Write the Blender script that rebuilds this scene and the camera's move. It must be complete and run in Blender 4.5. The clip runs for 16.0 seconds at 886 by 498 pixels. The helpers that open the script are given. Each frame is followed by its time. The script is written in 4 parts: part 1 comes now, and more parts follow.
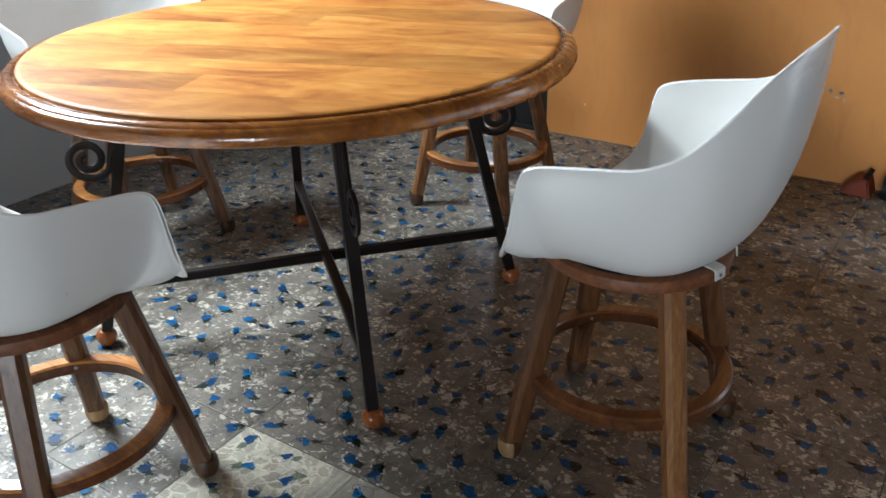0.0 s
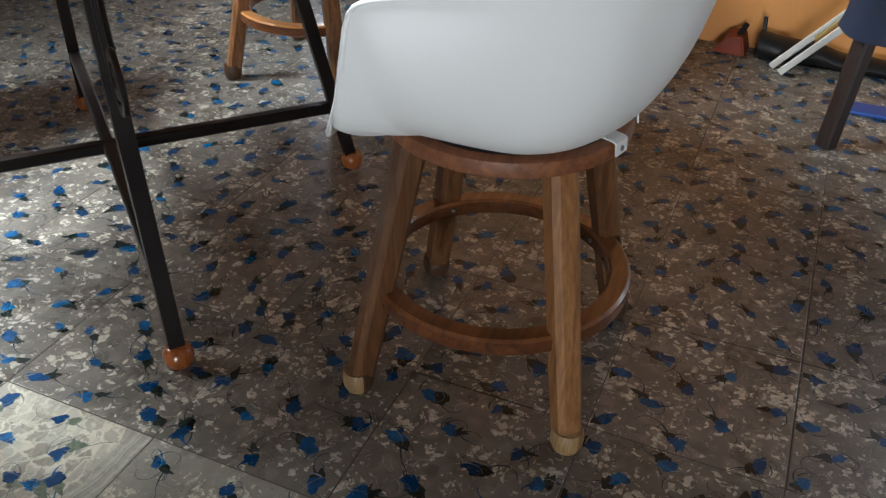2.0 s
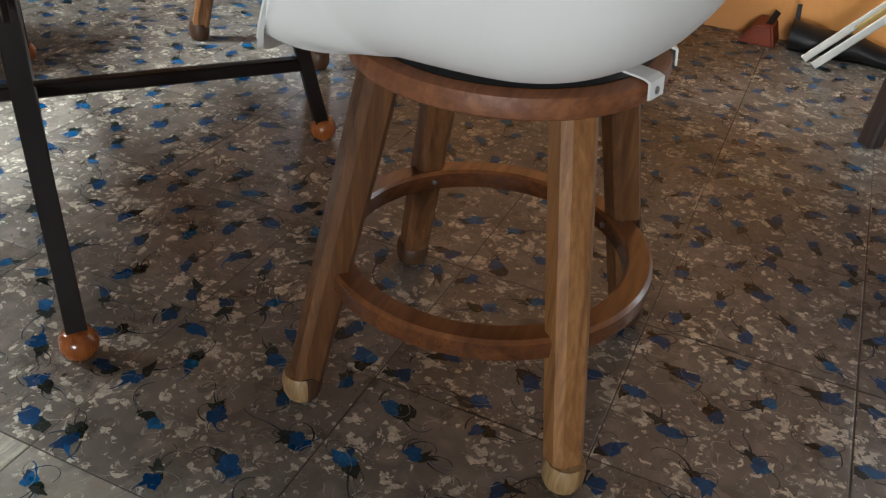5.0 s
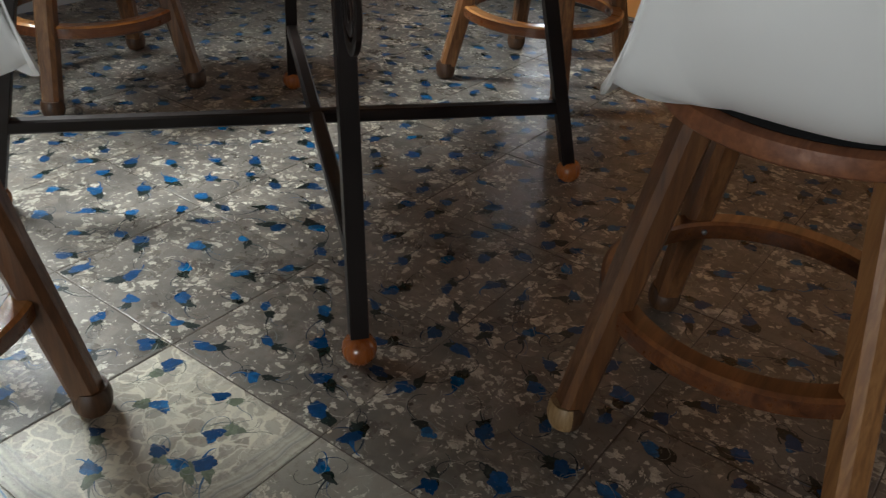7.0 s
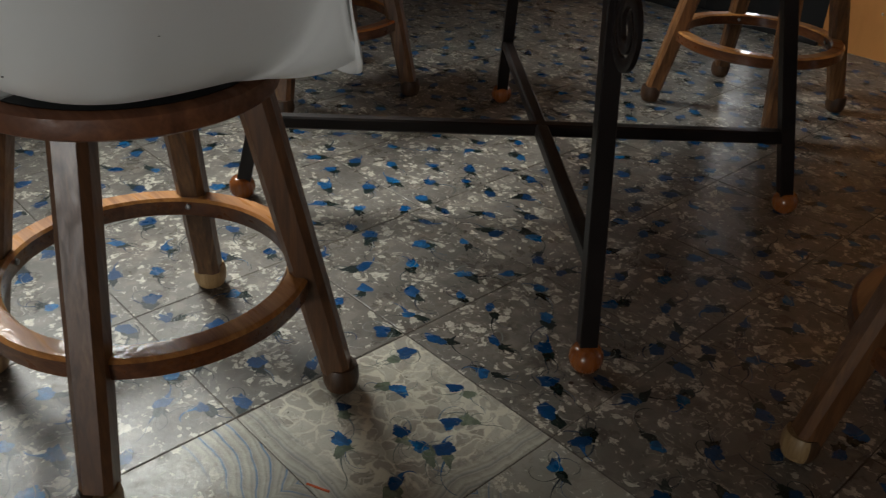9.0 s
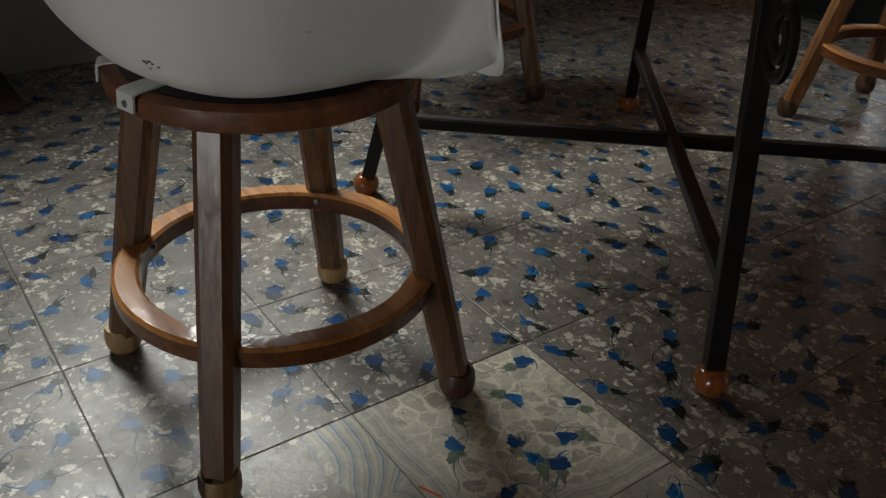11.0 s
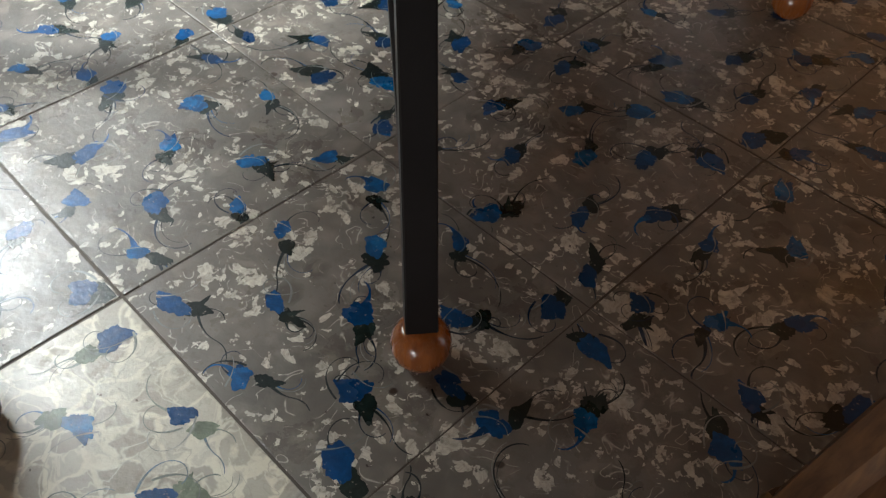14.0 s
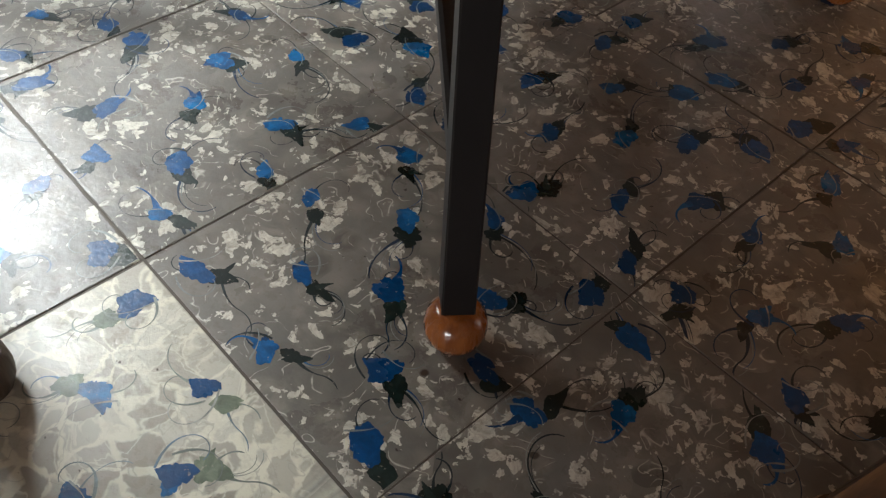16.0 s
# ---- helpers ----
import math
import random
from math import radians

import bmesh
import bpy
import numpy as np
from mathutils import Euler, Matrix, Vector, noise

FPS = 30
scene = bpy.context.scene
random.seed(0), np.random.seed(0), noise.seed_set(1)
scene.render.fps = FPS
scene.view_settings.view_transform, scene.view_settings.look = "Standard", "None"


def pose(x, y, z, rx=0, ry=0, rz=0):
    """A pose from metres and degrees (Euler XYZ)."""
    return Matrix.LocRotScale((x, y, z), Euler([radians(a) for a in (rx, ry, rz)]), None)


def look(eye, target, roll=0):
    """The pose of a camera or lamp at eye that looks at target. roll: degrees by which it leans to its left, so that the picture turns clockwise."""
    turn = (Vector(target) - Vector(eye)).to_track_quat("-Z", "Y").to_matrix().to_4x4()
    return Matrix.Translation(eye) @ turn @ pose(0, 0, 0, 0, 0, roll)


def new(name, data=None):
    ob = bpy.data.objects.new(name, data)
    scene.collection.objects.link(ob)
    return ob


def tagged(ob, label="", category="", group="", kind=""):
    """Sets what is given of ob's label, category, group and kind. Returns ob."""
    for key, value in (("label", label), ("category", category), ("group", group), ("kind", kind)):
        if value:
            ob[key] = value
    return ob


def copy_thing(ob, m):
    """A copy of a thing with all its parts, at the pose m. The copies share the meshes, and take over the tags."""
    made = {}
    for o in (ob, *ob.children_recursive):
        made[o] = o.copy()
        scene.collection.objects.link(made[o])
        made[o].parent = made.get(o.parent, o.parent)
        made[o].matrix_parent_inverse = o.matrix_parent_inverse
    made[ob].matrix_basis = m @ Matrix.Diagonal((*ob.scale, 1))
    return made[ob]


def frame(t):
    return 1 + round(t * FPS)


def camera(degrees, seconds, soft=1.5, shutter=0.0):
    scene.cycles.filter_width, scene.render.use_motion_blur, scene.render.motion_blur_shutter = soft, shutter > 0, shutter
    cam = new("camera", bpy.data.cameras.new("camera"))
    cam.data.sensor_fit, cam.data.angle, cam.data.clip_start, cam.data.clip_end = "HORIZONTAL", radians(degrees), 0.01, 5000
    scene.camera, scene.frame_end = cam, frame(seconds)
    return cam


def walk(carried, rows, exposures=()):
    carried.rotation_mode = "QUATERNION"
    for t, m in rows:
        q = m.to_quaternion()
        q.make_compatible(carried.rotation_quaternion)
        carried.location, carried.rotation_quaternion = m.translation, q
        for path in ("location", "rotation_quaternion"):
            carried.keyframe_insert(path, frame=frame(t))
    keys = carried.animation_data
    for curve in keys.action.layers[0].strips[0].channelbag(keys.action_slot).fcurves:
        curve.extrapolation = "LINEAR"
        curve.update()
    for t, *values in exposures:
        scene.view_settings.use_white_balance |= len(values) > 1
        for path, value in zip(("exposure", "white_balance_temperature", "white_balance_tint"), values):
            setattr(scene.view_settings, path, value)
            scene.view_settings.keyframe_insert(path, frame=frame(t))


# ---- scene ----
from mathutils.bvhtree import BVHTree

cam = camera(55.0, 16.0, soft=1.3, shutter=0.25)
PATH = [
    (0, (0.2120, 0.0127, 1.1820), (-0.7998, 1.4874, 0.2870), -1.6),
    (0.5, (0.1986, 0.0881, 1.1110), (-0.7091, 1.5882, 0.1500), -1.3),
    (1, (0.1944, 0.1573, 1.0810), (-0.6594, 1.6562, 0.0680), -1.4),
    (1.5, (0.1275, 0.2352, 1.0230), (-0.6213, 1.7521, -0.0440), -0.2),
    (2, (0.0487, 0.3457, 0.9850), (-0.5935, 1.8640, -0.1460), 1.2),
    (2.5, (0.0309, 0.4785, 0.8720), (-0.5975, 1.9910, -0.2750), 1.5),
    (3, (0.0242, 0.5601, 0.7980), (-0.6124, 2.0748, -0.3430), 1.6),
    (3.2, (0.0157, 0.5668, 0.7860), (-0.6179, 2.0762, -0.3630), 2.2),
    (5.3, (-0.0180, 0.5392, 0.7810), (-0.6674, 2.0800, -0.3160), 4.7),
    (5.5, (-0.0290, 0.5283, 0.7810), (-0.7029, 2.0595, -0.3140), 4.6),
    (6, (-0.0565, 0.5078, 0.7910), (-0.8323, 2.0056, -0.2840), 3.7),
    (6.5, (-0.0939, 0.4666, 0.7930), (-0.9988, 1.9060, -0.2610), 3.0),
    (7, (-0.1204, 0.4305, 0.7900), (-1.1061, 1.8278, -0.2480), 3.3),
    (7.5, (-0.1427, 0.3991, 0.7880), (-1.1943, 1.7526, -0.2410), 3.3),
    (8, (-0.1603, 0.3716, 0.7900), (-1.2869, 1.6669, -0.2370), 2.9),
    (8.5, (-0.1806, 0.3368, 0.7920), (-1.3597, 1.5890, -0.2280), 3.1),
    (9, (-0.2042, 0.2978, 0.7880), (-1.4383, 1.5032, -0.2250), 3.1),
    (9.5, (-0.2341, 0.2655, 0.7770), (-1.5315, 1.4067, -0.2310), 2.8),
    (9.7, (-0.2450, 0.2604, 0.7740), (-1.5608, 1.3794, -0.2340), 2.8),
    (11.8, (-0.1910, 0.3770, 0.7820), (-1.6560, 1.2600, -0.2540), -1.8),
    (12, (-0.1730, 0.4300, 0.7760), (-1.6530, 1.2760, -0.2700), -3.1),
    (12.2, (-0.1750, 0.4720, 0.7720), (-1.5840, 1.3890, -0.3100), -2.0),
    (12.5, (-0.2230, 0.5415, 0.7570), (-1.5020, 1.5400, -0.4120), -0.1),
    (13, (-0.3250, 0.6430, 0.6980), (-1.3880, 1.7170, -0.6120), 2.4),
    (13.5, (-0.4273, 0.7821, 0.6430), (-1.4251, 1.8423, -0.7270), 2.6),
    (14, (-0.4676, 0.8639, 0.6030), (-1.4053, 1.8421, -0.8680), 2.4),
    (14.5, (-0.5005, 0.8750, 0.5820), (-1.4301, 1.8209, -0.9150), 3.1),
    (15, (-0.5267, 0.8702, 0.5690), (-1.4479, 1.8118, -0.9360), 4.2),
    (15.5, (-0.5211, 0.8666, 0.5720), (-1.4272, 1.8099, -0.9410), 5.1),
    (16, (-0.5106, 0.8564, 0.5820), (-1.4006, 1.8079, -0.9350), 5.8),
]

walk(cam, [(t, look(eye, target, roll)) for t, eye, target, roll in PATH],
     exposures=[(0.0, -1.05, 5900, 8), (1.5, -0.8, 5850, 9), (2.5, -0.65, 6200, 9), (5.5, -0.47, 6250, 9), (7.0, -1.33, 6300, 9), (7.5, -1.53, 6300, 9), (8.5, -1.88, 6500, 10), (9.5, -2.3, 6700, 10), (11.8, -2.43, 6600, 10),
                (12.0, -2.28, 6500, 10), (12.5, -1.98, 6400, 10), (13.0, -1.43, 6300, 10), (14.0, -1.08, 6250, 10), (16.0, -0.93, 6250, 10)])

# ------------------------------------------------------------------ light
# x runs along the orange wall, y towards it
X_LEFT, X_RIGHT, Y_NEAR, Y_FAR, CEIL = -2.65, 2.75, -4.6, 3.12, 3.05
WIN_Y0, WIN_Y1, WIN_Z0, WIN_Z1 = 0.36, 1.68, 1.25, 2.60     # window in the left wall
SWIN_X0, SWIN_X1, SWIN_Z0, SWIN_Z1 = 0.4, 2.0, 0.15, 1.05      # unseen window added behind the walk
OPEN_X0, OPEN_X1, OPEN_Z1 = 0.85, 1.75, 2.05                # doorway to the yard, in the orange wall
DOOR_X0, DOOR_X1 = -2.18, -1.37                             # glazed door in the orange wall

world = bpy.data.worlds.new("sky")
scene.world = world
world.use_nodes = True
wn = world.node_tree.nodes
sky = wn.new("ShaderNodeTexSky")
sky.sky_type = "NISHITA"
sky.sun_disc = False
sky.sun_elevation, sky.sun_rotation = radians(50), radians(200)
world.node_tree.links.new(sky.outputs[0], wn["Background"].inputs[0])
wn["Background"].inputs[1].default_value = 0.12


def area_lamp(name, place, target, sx, sy, watts, colour=(1, 1, 1)):
    data = bpy.data.lights.new(name, "AREA")
    data.shape, data.size, data.size_y, data.energy, data.color = "RECTANGLE", sx, sy, watts, colour
    ob = new(name, data)
    ob.matrix_world = look(place, target)
    return ob


# daylight of the window and of the glazed door, set in their openings
# the sky over the roofs across the lane, seen steeply through the window, and the paler light round it
area_lamp("sky_daylight", (X_LEFT - 1.75, 0.85, 3.95), (-1.45, 1.15, 0.35), 2.1, 1.6, 1420, (0.95, 1.0, 0.98))
area_lamp("window_daylight", (X_LEFT - 0.38, (WIN_Y0 + WIN_Y1) / 2, (WIN_Z0 + WIN_Z1) / 2 + 0.15), (0, (WIN_Y0 + WIN_Y1) / 2 + 0.2, 0.6), WIN_Y1 - WIN_Y0, 0.9, 265, (0.95, 1.0, 0.98))
area_lamp("door_daylight", (-1.675, Y_FAR + 0.12, 0.5), (-1.675, 0, 0.5), 0.08, 0.66, 4.0, (0.93, 0.97, 1.0))
area_lamp("yard_daylight", ((OPEN_X0 + OPEN_X1) / 2, Y_FAR + 0.16, OPEN_Z1 / 2), ((OPEN_X0 + OPEN_X1) / 2, 0, OPEN_Z1 / 2 - 0.4), OPEN_X1 - OPEN_X0, OPEN_Z1, 42, (0.90, 0.96, 1.0))
# unseen low window: lights shells and orange wall, only grazes the floor
area_lamp("south_daylight", ((SWIN_X0 + SWIN_X1) / 2, Y_NEAR - 0.10, (SWIN_Z0 + SWIN_Z1) / 2), ((SWIN_X0 + SWIN_X1) / 2 - 2.0, 2.0, 1.0),
          SWIN_X1 - SWIN_X0, SWIN_Z1 - SWIN_Z0, 320, (0.97, 0.99, 0.98))


# ------------------------------------------------------------------ helpers
def part(name, bm, mat, parent=None, label="", smooth=False):
    """One bmesh as one mesh object under a thing or a part."""
    me = bpy.data.meshes.new(name)
    bm.normal_update()
    for e in bm.edges:
        e.smooth = len(e.link_faces) == 2 and e.calc_face_angle(0.0) < radians(38)
    bm.to_mesh(me)
    bm.free()
    for m in (mat if isinstance(mat, (list, tuple)) else [mat]):
        me.materials.append(m)
    if smooth:
        for p in me.polygons:
            p.use_smooth = True
    ob = new(name, me)
    if parent is not None:
        ob.parent = parent
    if label:
        tagged(ob, label)
    return ob


def thing(name, m, label, category, group="", kind=""):
    ob = new(name)
    ob.empty_display_size = 0.05
    ob.matrix_basis = m
    return tagged(ob, label, category, group, kind)


def box_bm(x0, x1, y0, y1, z0, z1, bevel=0.0, seg=2):
    bm = bmesh.new()
    bmesh.ops.create_cube(bm, size=1)
    for v in bm.verts:
        v.co = Vector(((x0 + x1) / 2 + v.co.x * (x1 - x0), (y0 + y1) / 2 + v.co.y * (y1 - y0), (z0 + z1) / 2 + v.co.z * (z1 - z0)))
    if bevel:
        bmesh.ops.bevel(bm, geom=bm.edges[:], offset=bevel, segments=seg, affect="EDGES", profile=0.6)
    return bm


def lathe_bm(profile, n=48, close=True):
    """profile: (r, z) from the axis outwards and back."""
    bm = bmesh.new()
    rings = []
    for r, z in profile:
        if r < 1e-6:
            rings.append([bm.verts.new((0, 0, z))])
        else:
            rings.append([bm.verts.new((r * math.cos(2 * math.pi * k / n), r * math.sin(2 * math.pi * k / n), z)) for k in range(n)])
    pairs = list(zip(rings, rings[1:]))
    if close:
        pairs.append((rings[-1], rings[0]))
    for a, b in pairs:
        for k in range(n):
            j = (k + 1) % n
            if len(a) == 1 and len(b) == 1:
                continue
            if len(a) == 1:
                bm.faces.new((a[0], b[k], b[j]))
            elif len(b) == 1:
                bm.faces.new((a[k], b[0], a[j]))
            else:
                bm.faces.new((a[k], b[k], b[j], a[j]))
    bmesh.ops.recalc_face_normals(bm, faces=bm.faces[:])
    return bm


def prism_bm(sections, cap=True):
    """Skin between closed rings of points."""
    bm = bmesh.new()
    rings = [[bm.verts.new(p) for p in s] for s in sections]
    n = len(rings[0])
    for a, b in zip(rings, rings[1:]):
        for k in range(n):
            bm.faces.new((a[k], a[(k + 1) % n], b[(k + 1) % n], b[k]))
    if cap:
        bm.faces.new(rings[0][::-1])
        bm.faces.new(rings[-1])
    bmesh.ops.recalc_face_normals(bm, faces=bm.faces[:])
    return bm


def bar_sections(points, half_w, half_h, up=Vector((0, 0, 1)), taper=None):
    """Rectangular sections along a path."""
    pts = [Vector(p) for p in points]
    out = []
    for i, p in enumerate(pts):
        d = (pts[min(i + 1, len(pts) - 1)] - pts[max(i - 1, 0)]).normalized()
        side = d.cross(up).normalized()
        top = side.cross(d).normalized()
        k = taper(i / (len(pts) - 1)) if taper else 1.0
        w, h = half_w * k, half_h * k
        c = 0.28
        out.append([p + side * (w * a) + top * (h * b) for a, b in
                    ((1, 1 - c), (1 - c, 1), (-1 + c, 1), (-1, 1 - c), (-1, -1 + c), (-1 + c, -1), (1 - c, -1), (1, -1 + c))])
    return out


# ------------------------------------------------------------------ materials
def material(name, rough=0.5, metal=0.0, coat=0.0):
    m = bpy.data.materials.new(name)
    m.use_nodes = True
    nt = m.node_tree
    b = nt.nodes["Principled BSDF"]
    b.inputs["Roughness"].default_value = rough
    b.inputs["Metallic"].default_value = metal
    b.inputs["Coat Weight"].default_value = coat
    b.inputs["Coat Roughness"].default_value = 0.12
    return m, nt, b


def node(nt, kind, **values):
    n = nt.nodes.new(kind)
    for k, v in values.items():
        if k in ("operation", "blend_type", "data_type", "feature", "noise_dimensions", "wave_type", "bands_direction", "distance", "wave_profile", "rings_direction"):
            if k == "operation":
                n.operation = v
            elif k == "blend_type":
                n.blend_type = v
            elif k == "data_type":
                n.data_type = v
            elif k == "feature":
                n.feature = v
            elif k == "wave_type":
                n.wave_type = v
            elif k == "bands_direction":
                n.bands_direction = v
        else:
            n.inputs[k.replace("_", " ")].default_value = v
    return n


def coords(nt, scale=(1, 1, 1), turn=(0, 0, 0), space="Object", shift=(0, 0, 0)):
    tc = nt.nodes.new("ShaderNodeTexCoord")
    mp = nt.nodes.new("ShaderNodeMapping")
    mp.inputs["Scale"].default_value = scale
    mp.inputs["Rotation"].default_value = [radians(a) for a in turn]
    mp.inputs["Location"].default_value = shift
    nt.links.new(tc.outputs[space], mp.inputs["Vector"])
    return mp.outputs["Vector"]


def ramp(nt, fac, stops):
    r = nt.nodes.new("ShaderNodeValToRGB")
    while len(r.color_ramp.elements) < len(stops):
        r.color_ramp.elements.new(0.5)
    for e, (p, c) in zip(r.color_ramp.elements, stops):
        e.position = p
        e.color = (c, c, c, 1) if isinstance(c, (int, float)) else (*c, 1)
    nt.links.new(fac, r.inputs["Fac"])
    return r.outputs["Color"]


def noise_tex(nt, vec, scale, detail=4.0, rough=0.55, distort=0.0):
    n = node(nt, "ShaderNodeTexNoise", Scale=scale, Detail=detail, Roughness=rough, Distortion=distort)
    nt.links.new(vec, n.inputs["Vector"])
    return n.outputs["Fac"]


def mix(nt, fac, a, b, how="MIX"):
    m = node(nt, "ShaderNodeMix", data_type="RGBA", blend_type=how)
    for sock, v in ((m.inputs[0], fac), (m.inputs[6], a), (m.inputs[7], b)):
        if isinstance(v, (int, float)):
            sock.default_value = v
        elif isinstance(v, tuple):
            sock.default_value = (*v, 1)
        else:
            nt.links.new(v, sock)
    return m.outputs[2]


def math_node(nt, op, a, b=0.0):
    m = node(nt, "ShaderNodeMath", operation=op)
    for s, v in zip(m.inputs, (a, b)):
        if isinstance(v, (int, float)):
            s.default_value = v
        else:
            nt.links.new(v, s)
    return m.outputs[0]


def bump(nt, b, height, strength=0.2, dist=0.002):
    n = node(nt, "ShaderNodeBump", Strength=strength, Distance=dist)
    nt.links.new(height, n.inputs["Height"])
    nt.links.new(n.outputs["Normal"], b.inputs["Normal"])


def random_of(nt):
    return nt.nodes.new("ShaderNodeObjectInfo").outputs["Random"]


def wood(name, dark, mid, light, rough=0.35, coat=0.0, along="z", scale=1.0, vary=0.35):
    """Stretched grain along one local axis, each piece of its own tone."""
    m, nt, b = material(name, rough, coat=coat)
    s = {"x": (4, 45, 45), "y": (45, 4, 45), "z": (45, 45, 4)}[along]
    v = coords(nt, [k * scale for k in s])
    off = node(nt, "ShaderNodeVectorMath", operation="ADD")
    nt.links.new(v, off.inputs[0])
    rnd = random_of(nt)
    nt.links.new(math_node(nt, "MULTIPLY", rnd, 37.0), off.inputs[1])
    v = off.outputs[0]
    grain = noise_tex(nt, v, 1.0, 6, 0.62, 1.2)
    fine = noise_tex(nt, v, 4.2, 3, 0.6, 0.3)
    col = ramp(nt, grain, [(0.28, dark), (0.5, mid), (0.74, light)])
    col = mix(nt, ramp(nt, fine, [(0.42, 0.0), (0.70, 0.55)]), col, dark)
    tone = ramp(nt, rnd, [(0.0, 1.0 - vary), (1.0, 1.0 + vary * 0.3)])
    col = mix(nt, 1.0, col, tone, "MULTIPLY")
    nt.links.new(col, b.inputs["Base Color"])
    r = ramp(nt, fine, [(0.3, rough * 0.8), (0.7, min(1.0, rough * 1.35))])
    nt.links.new(r, b.inputs["Roughness"])
    bump(nt, b, fine, 0.25, 0.0015)
    if coat > 0.55:
        # thick uneven varnish
        bn = node(nt, "ShaderNodeBump", Strength=0.16, Distance=0.004)
        nt.links.new(noise_tex(nt, coords(nt), 70.0, 3), bn.inputs["Height"])
        nt.links.new(bn.outputs[0], b.inputs["Coat Normal"])
        b.inputs["Coat Roughness"].default_value = 0.07
        b.inputs["Specular IOR Level"].default_value = 0.2
    return m


def plain(name, colour, rough=0.5, metal=0.0, coat=0.0, spread=0.12, scale=18.0, relief=0.15, depth=0.001, shine=0.5):
    """Paint, plastic or metal with faint unevenness at two scales."""
    m, nt, b = material(name, rough, metal, coat)
    b.inputs["Specular IOR Level"].default_value = shine
    v = coords(nt)
    big = noise_tex(nt, v, scale * 0.25, 3)
    small = noise_tex(nt, v, scale * 6, 4)
    lo = tuple(c * (1 - spread) for c in colour)
    hi = tuple(min(1, c * (1 + spread)) for c in colour)
    col = ramp(nt, big, [(0.3, lo), (0.7, hi)])
    col = mix(nt, ramp(nt, small, [(0.35, 0.0), (0.75, 0.25)]), col, lo)
    nt.links.new(col, b.inputs["Base Color"])
    nt.links.new(ramp(nt, big, [(0.3, rough * 0.85), (0.7, min(1.0, rough * 1.2))]), b.inputs["Roughness"])
    bump(nt, b, small, relief, depth)
    return m


def sum_vec(nt, a, b):
    ad = node(nt, "ShaderNodeVectorMath", operation="ADD")
    nt.links.new(a, ad.inputs[0])
    nt.links.new(b, ad.inputs[1])
    return ad.outputs[0]


def warped(nt, vec, scale, amount, detail=2.0):
    """vec pushed about by a noise, to bend a pattern."""
    n = node(nt, "ShaderNodeTexNoise", Scale=scale, Detail=detail)
    nt.links.new(vec, n.inputs["Vector"])
    sub = node(nt, "ShaderNodeVectorMath", operation="SUBTRACT")
    nt.links.new(n.outputs["Color"], sub.inputs[0])
    sub.inputs[1].default_value = (0.5, 0.5, 0.5)
    sc = node(nt, "ShaderNodeVectorMath", operation="SCALE", Scale=amount)
    nt.links.new(sub.outputs[0], sc.inputs[0])
    return sum_vec(nt, vec, sc.outputs[0])


def cells(nt, vec, scale, feature="F1"):
    """Voronoi cells: distance and one random value a cell."""
    v = node(nt, "ShaderNodeTexVoronoi", feature=feature, Scale=scale)
    nt.links.new(vec, v.inputs["Vector"])
    if feature != "F1":
        return v.outputs["Distance"], None
    sep = node(nt, "ShaderNodeSeparateColor")
    nt.links.new(v.outputs["Color"], sep.inputs[0])
    return v.outputs["Distance"], sep.outputs[0]


def combed_edge(nt, col, axis, side, blue):
    """Combed bands of cream, grey and blue along one edge of a tile."""
    obj = nt.nodes.new("ShaderNodeTexCoord").outputs["Object"]
    sep = node(nt, "ShaderNodeSeparateXYZ")
    nt.links.new(warped(nt, obj, 14.0, 0.020), sep.inputs[0])
    u, v = (sep.outputs[0], sep.outputs[1]) if axis == "x" else (sep.outputs[1], sep.outputs[0])
    arc = math_node(nt, "ABSOLUTE", math_node(nt, "SINE", math_node(nt, "MULTIPLY", v, 13.0)))
    f = math_node(nt, "FRACT", math_node(nt, "ADD", math_node(nt, "MULTIPLY", u, 48.0 * side), math_node(nt, "MULTIPLY", math_node(nt, "POWER", arc, 0.8), -2.6 if blue else -0.6)))
    b_ = (0.02, 0.15, 0.34) if blue else (0.22, 0.22, 0.20)
    bands = ramp(nt, f, [(0.0, (0.29, 0.275, 0.235)), (0.22, (0.40, 0.38, 0.32)), (0.40, (0.47, 0.45, 0.375)), (0.55, (0.31, 0.295, 0.255)), (0.68, (0.43, 0.41, 0.345)), (0.78, (0.33, 0.335, 0.31)), (0.87, b_), (0.97, (0.40, 0.385, 0.33))])
    where = ramp(nt, math_node(nt, "MULTIPLY", u, side), [(0.060 if blue else 0.100, 0.0), (0.085 if blue else 0.118, 1.0)])
    if blue:
        where = math_node(nt, "MULTIPLY", where, ramp(nt, v, [(0.0, 1.0), (0.04, 0.0)]))
    return mix(nt, math_node(nt, "MULTIPLY", where, 0.85), col, bands)


